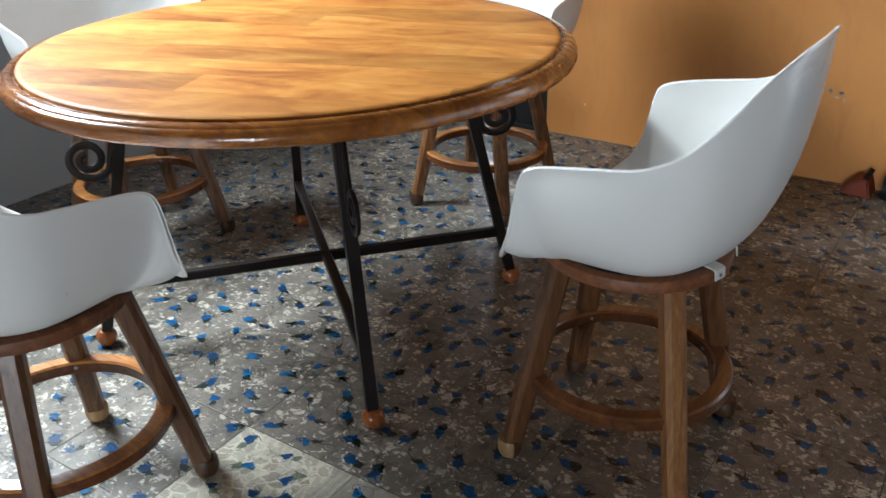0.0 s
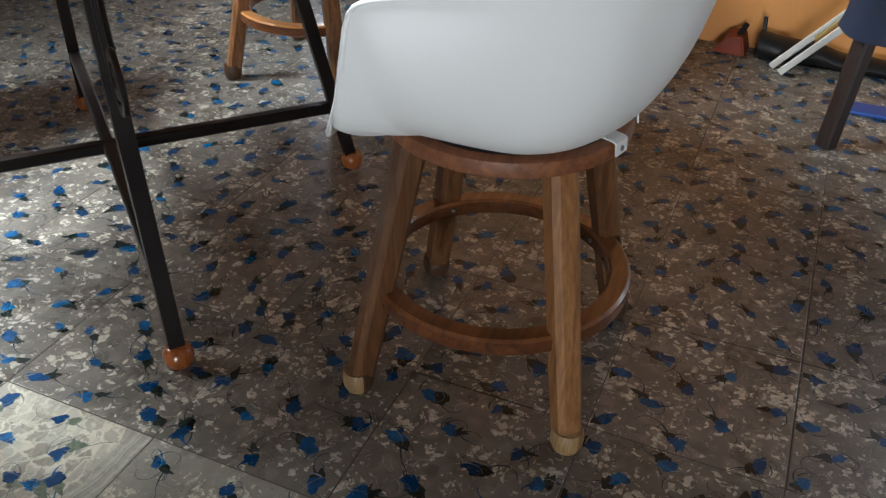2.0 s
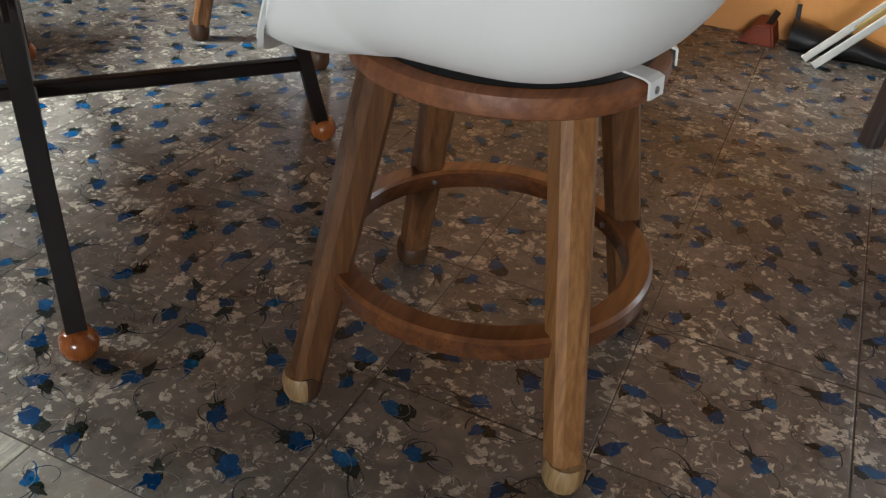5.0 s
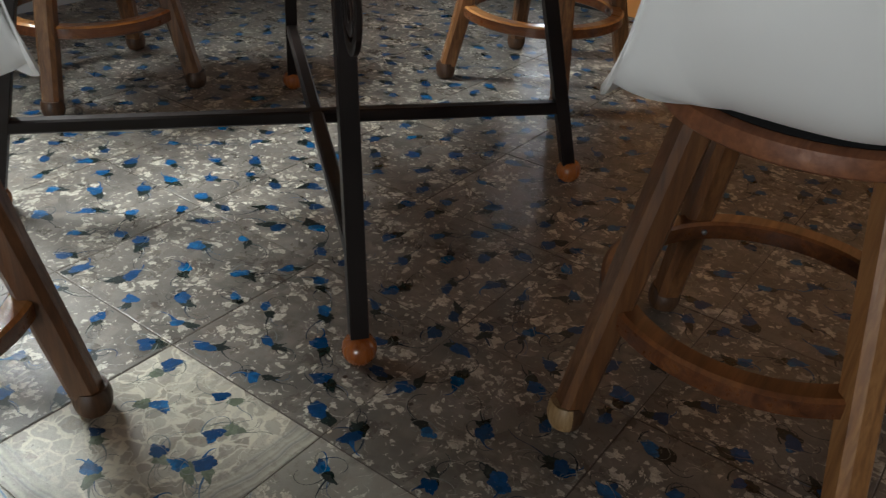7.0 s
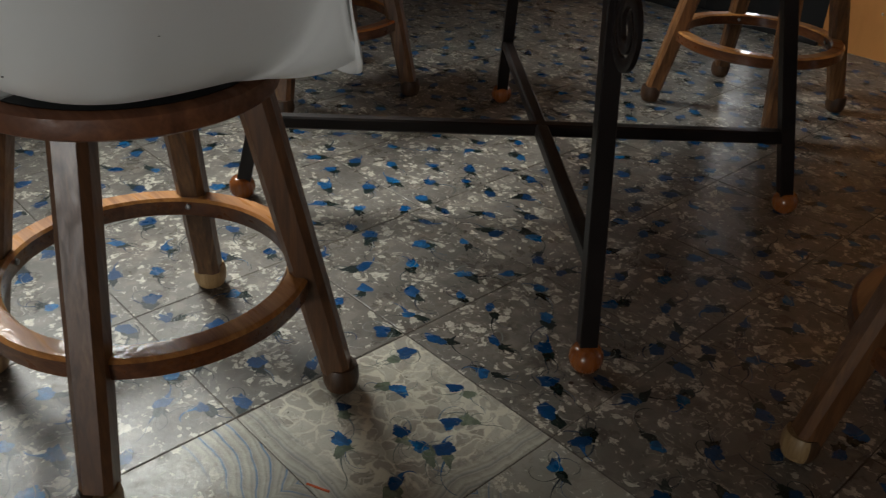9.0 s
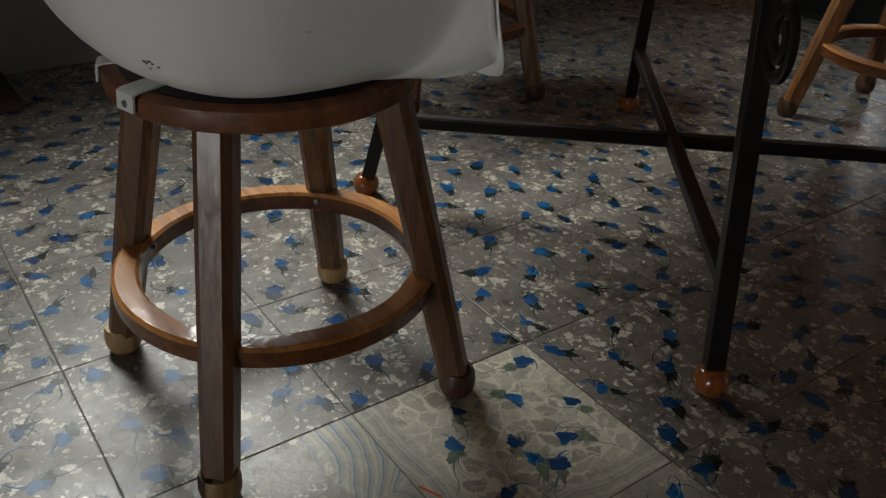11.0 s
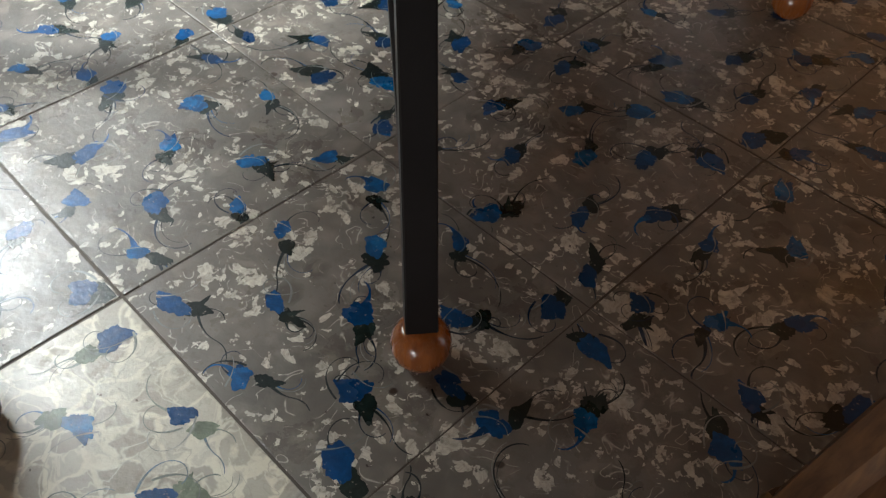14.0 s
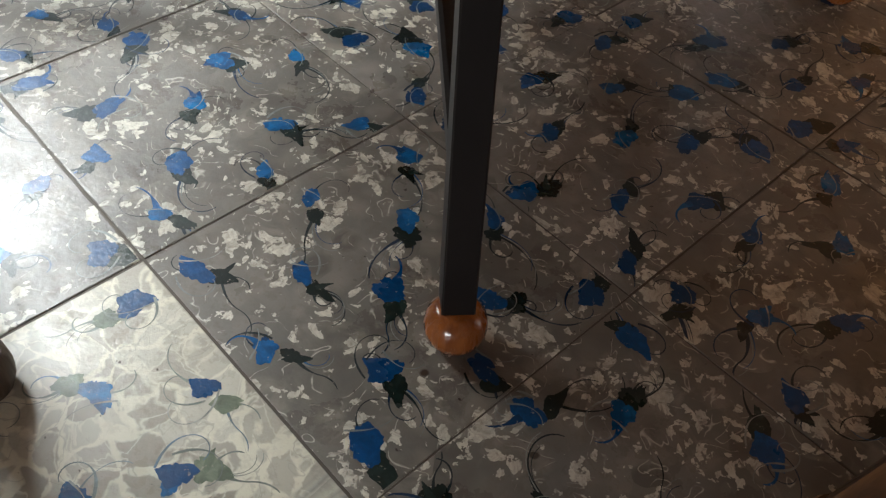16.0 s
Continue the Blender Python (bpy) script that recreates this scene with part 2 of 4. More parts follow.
def tile_material(name, kind, edges=()):
    """Marbled cement: taupe pebbles in a paler ground, cream flakes and commas, worn and waxed."""
    m, nt, b = material(name, 0.3)
    b.inputs["Specular IOR Level"].default_value = 0.34
    geo = nt.nodes.new("ShaderNodeNewGeometry").outputs["Position"]
    rnd = random_of(nt)
    soft = warped(nt, geo, 22.0, 0.030)
    sharp = warped(nt, warped(nt, soft, 45.0, 0.016), 130.0, 0.012, 3.0)
    drift = noise_tex(nt, geo, 13.0, 3, 0.6)
    if kind == "light":
        # taupe patches in flowing cream
        flow = warped(nt, warped(nt, geo, 13.0, 0.055), 48.0, 0.016, 3.0)
        de, _ = cells(nt, flow, 33.0, "DISTANCE_TO_EDGE")
        _, rv = cells(nt, flow, 33.0)
        pebble = ramp(nt, rv, [(0.0, (0.30, 0.27, 0.22)), (0.5, (0.38, 0.35, 0.29)), (1.0, (0.50, 0.47, 0.39))])
        gap = math_node(nt, "ADD", de, math_node(nt, "MULTIPLY", math_node(nt, "SUBTRACT", noise_tex(nt, flow, 30.0, 3), 0.5), 0.40))
        col = mix(nt, ramp(nt, gap, [(0.03, 1.0), (0.085, 0.0)]), pebble, (0.62, 0.585, 0.47))
        sw = ramp(nt, noise_tex(nt, flow, 15.0, 2.0, 0.5, 1.8), [(0.51, 0.0), (0.53, 0.85), (0.56, 0.0)])
        col = mix(nt, sw, col, (0.60, 0.565, 0.46))
        strand = ramp(nt, noise_tex(nt, flow, 11.0, 1.0, 0.5, 2.4), [(0.445, 0.0), (0.455, 0.7), (0.468, 0.0)])
        col = mix(nt, strand, col, (0.33, 0.315, 0.265))
    else:
        ground = ramp(nt, noise_tex(nt, geo, 7.0, 4, 0.6), [(0.3, (0.120, 0.108, 0.095)), (0.52, (0.168, 0.152, 0.133)), (0.75, (0.216, 0.196, 0.172))])
        if kind == "grey":
            ground = ramp(nt, noise_tex(nt, geo, 9.0, 4, 0.6), [(0.3, (0.24, 0.225, 0.195)), (0.7, (0.33, 0.315, 0.27))])
        d1, r1 = cells(nt, soft, 34.0)
        ground = mix(nt, math_node(nt, "MULTIPLY", ramp(nt, r1, [(0.25, 0.0), (1.0, 0.75)]), ramp(nt, d1, [(0.30, 1.0), (0.62, 0.0)])), ground, (0.255, 0.228, 0.192))
        col = mix(nt, math_node(nt, "MULTIPLY", ramp(nt, r1, [(0.0, 0.7), (0.22, 0.0)]), ramp(nt, d1, [(0.32, 1.0), (0.55, 0.0)])), ground, (0.095, 0.082, 0.066))
        # chunky cream flakes of two sizes, in drifts, torn and streaked inside
        streak = noise_tex(nt, warped(nt, geo, 30.0, 0.05), 75.0, 5, 0.7, 1.2)
        cream = ramp(nt, streak, [(0.34, (0.27, 0.245, 0.205)), (0.46, (0.55, 0.515, 0.43)), (0.60, (0.72, 0.685, 0.58))])
        for scale, cut in ((48.0, 0.46), (80.0, 0.45)):
            dd, rr = cells(nt, sharp, scale)
            reach = math_node(nt, "ADD", math_node(nt, "MULTIPLY", math_node(nt, "SUBTRACT", rr, cut), 0.85), math_node(nt, "MULTIPLY", math_node(nt, "SUBTRACT", drift, 0.5), 2.0))
            inside = math_node(nt, "ADD", math_node(nt, "SUBTRACT", reach, dd), math_node(nt, "MULTIPLY", math_node(nt, "SUBTRACT", noise_tex(nt, soft, 110.0, 3, 0.6), 0.52), 1.6))
            col = mix(nt, ramp(nt, inside, [(-0.05, 0.0), (0.03, 0.94)]), col, cream)
        # milky drifts between the flakes
        milk = math_node(nt, "MULTIPLY", ramp(nt, noise_tex(nt, soft, 30.0, 4, 0.6, 0.8), [(0.50, 0.0), (0.66, 0.55)]), ramp(nt, drift, [(0.45, 0.15), (0.62, 1.0)]))
        col = mix(nt, milk, col, (0.36, 0.325, 0.27))
        # commas: thin broken bands of a warped field
        sw = noise_tex(nt, soft, 24.0, 1.5, 0.5, 1.4)
        band = ramp(nt, sw, [(0.450, 0.0), (0.462, 0.9), (0.475, 0.0)])
        col = mix(nt, math_node(nt, "MULTIPLY", band, ramp(nt, noise_tex(nt, geo, 48.0, 2), [(0.48, 0.0), (0.56, 0.9)])), col, (0.66, 0.625, 0.53))
    for axis, side, blue in edges:
        col = combed_edge(nt, col, axis, side, blue)
    # rusty wear, dirt and dark specks
    rust = ramp(nt, noise_tex(nt, geo, 5.5, 5, 0.65), [(0.58, 0.0), (0.82, 0.45)])
    col = mix(nt, rust, col, (0.20, 0.125, 0.08))
    dirt = ramp(nt, noise_tex(nt, geo, 3.2, 5, 0.62), [(0.48, 0.0), (0.70, 0.45)])
    col = mix(nt, dirt, col, (0.105, 0.088, 0.070))
    spec = ramp(nt, noise_tex(nt, geo, 120.0, 2), [(0.72, 0.0), (0.75, 0.85)])
    col = mix(nt, spec, col, (0.045, 0.032, 0.024))
    ds, rs = cells(nt, warped(nt, geo, 60.0, 0.008), 17.0)
    spots = math_node(nt, "MULTIPLY", ramp(nt, rs, [(0.78, 0.0), (0.80, 1.0)]), ramp(nt, ds, [(0.055, 0.85), (0.085, 0.0)]))
    col = mix(nt, spots, col, (0.040, 0.022, 0.014))
    tone = ramp(nt, rnd, [(0.0, 0.85), (1.0, 1.10)])
    col = mix(nt, 1.0, col, tone, "MULTIPLY")
    # pitted patches where the polish has gone
    pits = math_node(nt, "MULTIPLY", ramp(nt, noise_tex(nt, geo, 75.0, 6, 0.75), [(0.53, 0.0), (0.58, 1.0)]), ramp(nt, noise_tex(nt, geo, 7.0, 3, 0.6), [(0.40, 0.15), (0.62, 0.9)]))
    col = mix(nt, math_node(nt, "MULTIPLY", pits, 0.3), col, (0.13, 0.10, 0.075))
    nt.links.new(col, b.inputs["Base Color"])
    rr = noise_tex(nt, geo, 11.0, 5, 0.6)
    polish = ramp(nt, rr, [(0.3, 0.19), (0.7, 0.45)])
    nt.links.new(math_node(nt, "ADD", polish, math_node(nt, "MULTIPLY", pits, 0.3)), b.inputs["Roughness"])
    bump(nt, b, noise_tex(nt, geo, 85.0, 6, 0.7), 0.5, 0.0014)
    return m


def pigment(name, a, bcol, c):
    """Painted motif on a tile, worn at its edges."""
    m, nt, b = material(name, 0.3)
    b.inputs["Specular IOR Level"].default_value = 0.28
    geo_n = nt.nodes.new("ShaderNodeNewGeometry")
    geo = geo_n.outputs["Position"]
    isl = geo_n.outputs["Random Per Island"]
    col = ramp(nt, isl, [(0.0, a), (0.55, bcol), (1.0, c)])
    n1 = noise_tex(nt, geo, 90.0, 4, 0.65, 0.6)
    col = mix(nt, ramp(nt, n1, [(0.40, 0.0), (0.75, 0.6)]), col, tuple(k * 0.35 for k in a))
    pool = ramp(nt, noise_tex(nt, geo, 45.0, 2.0, 0.5, 0.8), [(0.46, 0.0), (0.56, 0.55)])
    col = mix(nt, pool, col, tuple(k * 0.5 for k in bcol))
    faded = ramp(nt, noise_tex(nt, geo, 26.0, 3, 0.6), [(0.62, 0.0), (0.76, 0.25)])
    col = mix(nt, faded, col, (0.26, 0.245, 0.225))
    worn = ramp(nt, noise_tex(nt, geo, 150.0, 4, 0.7), [(0.63, 0.0), (0.67, 0.6)])
    col = mix(nt, worn, col, (0.34, 0.30, 0.25))
    nt.links.new(col, b.inputs["Base Color"])
    nt.links.new(ramp(nt, noise_tex(nt, geo, 11.0, 5, 0.6), [(0.3, 0.20), (0.7, 0.43)]), b.inputs["Roughness"])
    bump(nt, b, noise_tex(nt, geo, 85.0, 6, 0.7), 0.5, 0.0014)
    return m


M_TILE = tile_material("cement_tile", "plain")
M_TILE_LIGHT = tile_material("pale_swirled_cement_tile", "light", (("x", 1, False), ("y", -1, False)))
M_TILE_WAVY = tile_material("combed_grey_cement_tile", "grey", (("y", 1, True),))
M_TILE_COMBED = tile_material("combed_taupe_cement_tile", "grey", (("x", -1, True),))
M_BLUE = pigment("blue_pigment", (0.001, 0.032, 0.100), (0.001, 0.072, 0.225), (0.004, 0.135, 0.340))
M_GREEN = pigment("dark_green_pigment", (0.006, 0.012, 0.011), (0.009, 0.018, 0.016), (0.020, 0.034, 0.029))
M_SAGE = pigment("sage_green_pigment", (0.10, 0.125, 0.085), (0.15, 0.18, 0.125), (0.22, 0.25, 0.18))
M_PALE_STEM = pigment("pale_grey_green_pigment", (0.16, 0.18, 0.16), (0.22, 0.24, 0.21), (0.03, 0.12, 0.26))
M_STEM = pigment("grey_green_pigment", (0.012, 0.018, 0.019), (0.020, 0.030, 0.031), (0.006, 0.035, 0.10))
M_PALE_LINE = pigment("pale_grey_pigment", (0.20, 0.22, 0.21), (0.27, 0.28, 0.26), (0.33, 0.34, 0.31))
M_GROUT = plain("dirty_grout", (0.085, 0.070, 0.055), 0.75, spread=0.3, relief=0.4)
M_LEG = wood("brown_stained_wood", (0.070, 0.028, 0.010), (0.21, 0.090, 0.031), (0.37, 0.18, 0.064), 0.38, coat=0.15, along="z", vary=0.45)
M_LEG_LIGHT = wood("honey_leg_wood", (0.14, 0.058, 0.020), (0.30, 0.135, 0.046), (0.43, 0.22, 0.085), 0.36, coat=0.15, along="z", vary=0.05)
M_LEG_DARK = wood("walnut_leg_wood", (0.052, 0.020, 0.007), (0.122, 0.050, 0.018), (0.20, 0.092, 0.034), 0.38, coat=0.15, along="z", vary=0.05)
# in-between tone, also puts shade into the west chair's legs
M_LEG_MID = wood("chestnut_leg_wood", (0.058, 0.025, 0.010), (0.150, 0.068, 0.026), (0.26, 0.13, 0.048), 0.38, coat=0.15, along="z", vary=0.2)
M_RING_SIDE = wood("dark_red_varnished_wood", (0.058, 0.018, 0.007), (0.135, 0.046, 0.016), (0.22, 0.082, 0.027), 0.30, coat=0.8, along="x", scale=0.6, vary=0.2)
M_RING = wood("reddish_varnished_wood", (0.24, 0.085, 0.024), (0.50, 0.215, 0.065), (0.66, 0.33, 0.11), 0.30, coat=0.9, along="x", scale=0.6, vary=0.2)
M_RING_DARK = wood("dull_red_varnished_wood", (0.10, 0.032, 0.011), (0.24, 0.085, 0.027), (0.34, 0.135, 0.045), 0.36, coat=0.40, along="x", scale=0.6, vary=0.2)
M_CAP = wood("pale_bare_wood", (0.22, 0.12, 0.045), (0.40, 0.25, 0.11), (0.52, 0.36, 0.18), 0.5, along="z", vary=0.45)
M_BALL = wood("orange_varnished_wood", (0.145, 0.040, 0.010), (0.255, 0.078, 0.020), (0.34, 0.125, 0.036), 0.25, coat=0.6, along="z", vary=0.2)
M_RIM = wood("brown_varnished_rim", (0.10, 0.030, 0.007), (0.23, 0.078, 0.014), (0.36, 0.14, 0.028), 0.25, coat=0.8, along="x", scale=0.3, vary=0.1)
M_DISC = wood("red_brown_wood", (0.105, 0.034, 0.013), (0.205, 0.072, 0.027), (0.30, 0.118, 0.045), 0.5, coat=0.0, along="x", scale=0.6, vary=0.2)
M_CAP_DARK = wood("stained_bare_wood", (0.030, 0.013, 0.006), (0.065, 0.030, 0.013), (0.12, 0.06, 0.026), 0.45, along="z", vary=0.3)
M_CRAYON = plain("orange_crayon", (0.55, 0.09, 0.02), 0.7)
M_SHELL = plain("white_moulded_plastic", (0.86, 0.86, 0.845), 0.32, spread=0.02, scale=6, relief=0.03)
M_PLATE = plain("black_swivel_plate", (0.012, 0.012, 0.013), 0.45, 0.3)
M_SCUFF = plain("dark_grey_scuff", (0.10, 0.095, 0.09), 0.6)
M_CLIP = plain("white_painted_steel", (0.72, 0.72, 0.70), 0.35, spread=0.05)
M_SCREW = plain("dull_steel", (0.3, 0.3, 0.3), 0.4, 0.9)
M_IRON = plain("dark_brown_painted_iron", (0.009, 0.0055, 0.0048), 0.40, 0.0, coat=0.0, spread=0.3, relief=0.25, shine=0.3)
M_BLACK = plain("black_painted_metal", (0.010, 0.010, 0.011), 0.45, 0.1, spread=0.25)
M_DARKWOOD = wood("dark_stained_wood", (0.012, 0.006, 0.005), (0.028, 0.014, 0.010), (0.045, 0.024, 0.016), 0.45, along="z", vary=0.2)
M_WHITE_STICK = plain("white_plastic_strip", (0.72, 0.71, 0.66), 0.45, spread=0.05)
M_YELLOW = plain("yellowed_foam", (0.45, 0.33, 0.12), 0.8)
M_NAVY = plain("navy_cloth", (0.012, 0.018, 0.040), 0.9, spread=0.3, scale=40, relief=0.6)
M_RED = plain("dull_red_plastic", (0.20, 0.032, 0.010), 0.5, spread=0.25)
M_BLUEP = plain("blue_plastic", (0.015, 0.07, 0.30), 0.45)
M_ORANGE_CLOTH = plain("orange_fabric", (0.34, 0.065, 0.020), 0.95, spread=0.3, scale=30, relief=0.7)
M_MAT = plain("dark_brown_mat", (0.035, 0.022, 0.02), 0.9, spread=0.3, scale=40, relief=0.7)
# ceiling out of view, coloured dark only to cut bounced light
M_CEIL = plain("dark_unseen_ceiling", (0.055, 0.050, 0.045), 0.9, spread=0.04, scale=4)
M_GREYWALL = plain("off_white_wall_paint", (0.27, 0.275, 0.28), 0.8, spread=0.06, scale=5, relief=0.2, depth=0.002)
# walls out of view, their dark colour likewise holds back bounce
M_UNSEEN_WALL = plain("dark_unseen_wall", (0.11, 0.10, 0.09), 0.8, spread=0.06, scale=5)
M_FRAME = plain("dark_window_frame", (0.03, 0.022, 0.018), 0.4)
M_CHIP = plain("bare_blue_grey_plaster", (0.17, 0.20, 0.23), 0.9, spread=0.5, scale=120, relief=0.6)
M_CHIP_WHITE = plain("bare_white_plaster", (0.62, 0.58, 0.50), 0.9, spread=0.2, scale=90)


def orange_wall_material():
    m, nt, b = material("orange_wall_paint", 0.62)
    v = coords(nt)
    big = noise_tex(nt, v, 1.6, 5, 0.6)
    col = ramp(nt, big, [(0.3, (0.61, 0.245, 0.062)), (0.7, (0.71, 0.315, 0.088))])
    smear = noise_tex(nt, coords(nt, (7, 7, 2.2)), 2.0, 5, 0.65, 0.6)
    col = mix(nt, ramp(nt, smear, [(0.52, 0.0), (0.8, 0.35)]), col, (0.42, 0.16, 0.045))
    fine = noise_tex(nt, v, 95.0, 4)
    nt.links.new(col, b.inputs["Base Color"])
    nt.links.new(ramp(nt, big, [(0.3, 0.5), (0.7, 0.72)]), b.inputs["Roughness"])
    bump(nt, b, fine, 0.25, 0.002)
    return m


def tabletop_material():
    """Varnished boards glued side by side, with flame grain and knots."""
    m, nt, b = material("varnished_table_boards", 0.3, coat=0.0)
    b.inputs["Specular IOR Level"].default_value = 0.22
    b.inputs["Coat Roughness"].default_value = 0.2
    v = coords(nt, turn=(0, 0, -18))
    sep = node(nt, "ShaderNodeSeparateXYZ")
    nt.links.new(v, sep.inputs[0])
    board = math_node(nt, "FLOOR", math_node(nt, "DIVIDE", sep.outputs[1], 0.118))
    wn_ = nt.nodes.new("ShaderNodeTexWhiteNoise")
    wn_.noise_dimensions = "1D"
    nt.links.new(board, wn_.inputs["W"])
    rnd = wn_.outputs["Value"]
    comb = node(nt, "ShaderNodeCombineXYZ")
    nt.links.new(math_node(nt, "ADD", sep.outputs[0], math_node(nt, "MULTIPLY", rnd, 7.0)), comb.inputs[0])
    nt.links.new(math_node(nt, "MULTIPLY", sep.outputs[1], 2.6), comb.inputs[1])
    nt.links.new(math_node(nt, "MULTIPLY", rnd, 9.0), comb.inputs[2])
    gv = comb.outputs[0]
    run = math_node(nt, "FLOOR", math_node(nt, "DIVIDE", math_node(nt, "ADD", sep.outputs[0], math_node(nt, "MULTIPLY", rnd, 3.7)), 0.52))
    piece = nt.nodes.new("ShaderNodeTexWhiteNoise")
    piece.noise_dimensions = "2D"
    pc = node(nt, "ShaderNodeCombineXYZ")
    nt.links.new(run, pc.inputs[0])
    nt.links.new(board, pc.inputs[1])
    nt.links.new(pc.outputs[0], piece.inputs["Vector"])
    flame = noise_tex(nt, gv, 3.4, 4, 0.5, 1.6)
    fine = noise_tex(nt, gv, 24.0, 4, 0.6, 0.6)
    col = ramp(nt, flame, [(0.24, (0.26, 0.080, 0.018)), (0.38, (0.43, 0.158, 0.034)), (0.54, (0.56, 0.235, 0.052)), (0.76, (0.67, 0.34, 0.095))])
    col = mix(nt, ramp(nt, fine, [(0.50, 0.0), (0.8, 0.20)]), col, (0.30, 0.10, 0.016))
    col = mix(nt, 1.0, col, ramp(nt, piece.outputs["Value"], [(0.0, 0.70), (0.5, 1.0), (1.0, 1.14)]), "MULTIPLY")
    frac = math_node(nt, "FRACT", math_node(nt, "DIVIDE", sep.outputs[1], 0.118))
    seam = math_node(nt, "LESS_THAN", frac, 0.012)
    col = mix(nt, math_node(nt, "MULTIPLY", seam, 0.45), col, (0.14, 0.045, 0.010))
    nt.links.new(col, b.inputs["Base Color"])
    nt.links.new(ramp(nt, fine, [(0.3, 0.44), (0.8, 0.56)]), b.inputs["Roughness"])
    bump(nt, b, noise_tex(nt, gv, 5.0, 4), 0.08, 0.002)
    return m


M_ORANGE = orange_wall_material()
M_TABLE = tabletop_material()

# ------------------------------------------------------------------ room
def wall(name, label, mat, pieces):
    """A wall of butted slabs round its openings."""
    bm = bmesh.new()
    for x0, x1, y0, y1, z0, z1 in pieces:
        b = box_bm(x0, x1, y0, y1, z0, z1)
        me = bpy.data.meshes.new("slab")
        b.to_mesh(me)
        b.free()
        bm.from_mesh(me)
        bpy.data.meshes.remove(me)
    ob = part(name, bm, mat)
    return tagged(ob, label, "wall", kind="structure")


T, TW = 0.2, 0.42
wall_far = wall("wall_north", "orange painted plaster wall with chipped patches", M_ORANGE, [
    (X_LEFT - TW, DOOR_X0, Y_FAR, Y_FAR + T, 0, CEIL), (DOOR_X1, OPEN_X0, Y_FAR, Y_FAR + T, 0, CEIL), (OPEN_X1, X_RIGHT + T, Y_FAR, Y_FAR + T, 0, CEIL),
    (DOOR_X0, DOOR_X1, Y_FAR, Y_FAR + T, 2.05, CEIL), (OPEN_X0, OPEN_X1, Y_FAR, Y_FAR + T, OPEN_Z1, CEIL)])
wall("wall_west", "off-white painted wall below a bright window", M_GREYWALL, [
    (X_LEFT - TW, X_LEFT, Y_NEAR, WIN_Y0, 0, CEIL), (X_LEFT - TW, X_LEFT, WIN_Y1, Y_FAR, 0, CEIL),
    (X_LEFT - TW, X_LEFT, WIN_Y0, WIN_Y1, 0, WIN_Z0), (X_LEFT - TW, X_LEFT, WIN_Y0, WIN_Y1, WIN_Z1, CEIL)])
# east and south walls are never in view; dark to keep fill low
wall("wall_east", "plain unseen wall, dark to cut bounced light", M_UNSEEN_WALL, [(X_RIGHT, X_RIGHT + T, Y_NEAR, Y_FAR, 0, CEIL)])
wall("wall_south", "plain unseen wall, dark to cut bounced light", M_UNSEEN_WALL, [
    (X_LEFT - TW, SWIN_X0, Y_NEAR - T, Y_NEAR, 0, CEIL), (SWIN_X1, X_RIGHT + T, Y_NEAR - T, Y_NEAR, 0, CEIL),
    (SWIN_X0, SWIN_X1, Y_NEAR - T, Y_NEAR, 0, SWIN_Z0), (SWIN_X0, SWIN_X1, Y_NEAR - T, Y_NEAR, SWIN_Z1, CEIL)])
tagged(part("ceiling", box_bm(X_LEFT - TW, X_RIGHT + T, Y_NEAR - T, Y_FAR + T, CEIL, CEIL + 0.15), M_CEIL), "plain unseen ceiling, dark to cut bounced light", "ceiling", kind="structure")
floor = part("floor", box_bm(X_LEFT - TW, X_RIGHT + T, Y_NEAR - T, Y_FAR + T, -0.12, -0.0010), M_GROUT)
tagged(floor, "old marbled cement tiles with blue flowers", "floor", kind="structure")


def paint_chip(parent, x, z, w, h, mat, seed, name="paint_chip"):
    """A ragged flake of missing paint on the orange wall."""
    rnd = random.Random(seed)
    bm = bmesh.new()
    n = 30
    ring = []
    for k in range(n):
        a = 2 * math.pi * k / n
        r = 0.28 + 0.55 * rnd.random() ** 1.3
        ring.append((x + w * r * math.cos(a), z + h * r * math.sin(a)))
    front = [bm.verts.new((px, Y_FAR - 0.002, pz)) for px, pz in ring]
    back = [bm.verts.new((px, Y_FAR + 0.002, pz)) for px, pz in ring]
    bm.faces.new(front)
    for k in range(n):
        bm.faces.new((front[k], back[k], back[(k + 1) % n], front[(k + 1) % n]))
    bmesh.ops.recalc_face_normals(bm, faces=bm.faces[:])
    return part(name, bm, mat, parent)


for i, (x, z, w, h, mat) in enumerate((
        (-0.318, 0.325, 0.016, 0.022, M_CHIP), (-0.318, 0.296, 0.018, 0.010, M_CHIP_WHITE), (-0.285, 0.327, 0.012, 0.013, M_CHIP),
        (-0.250, 0.322, 0.017, 0.010, M_CHIP), (-0.262, 0.306, 0.012, 0.006, M_CHIP_WHITE), (-0.236, 0.300, 0.007, 0.010, M_CHIP_WHITE),
        (0.005, 0.300, 0.014, 0.012, M_CHIP_WHITE), (0.026, 0.298, 0.018, 0.013, M_CHIP), (0.034, 0.313, 0.006, 0.007, M_CHIP_WHITE),
        (-1.199, 0.142, 0.006, 0.007, M_CHIP_WHITE))):
    paint_chip(wall_far, x, z, w, h, mat, 40 + i)

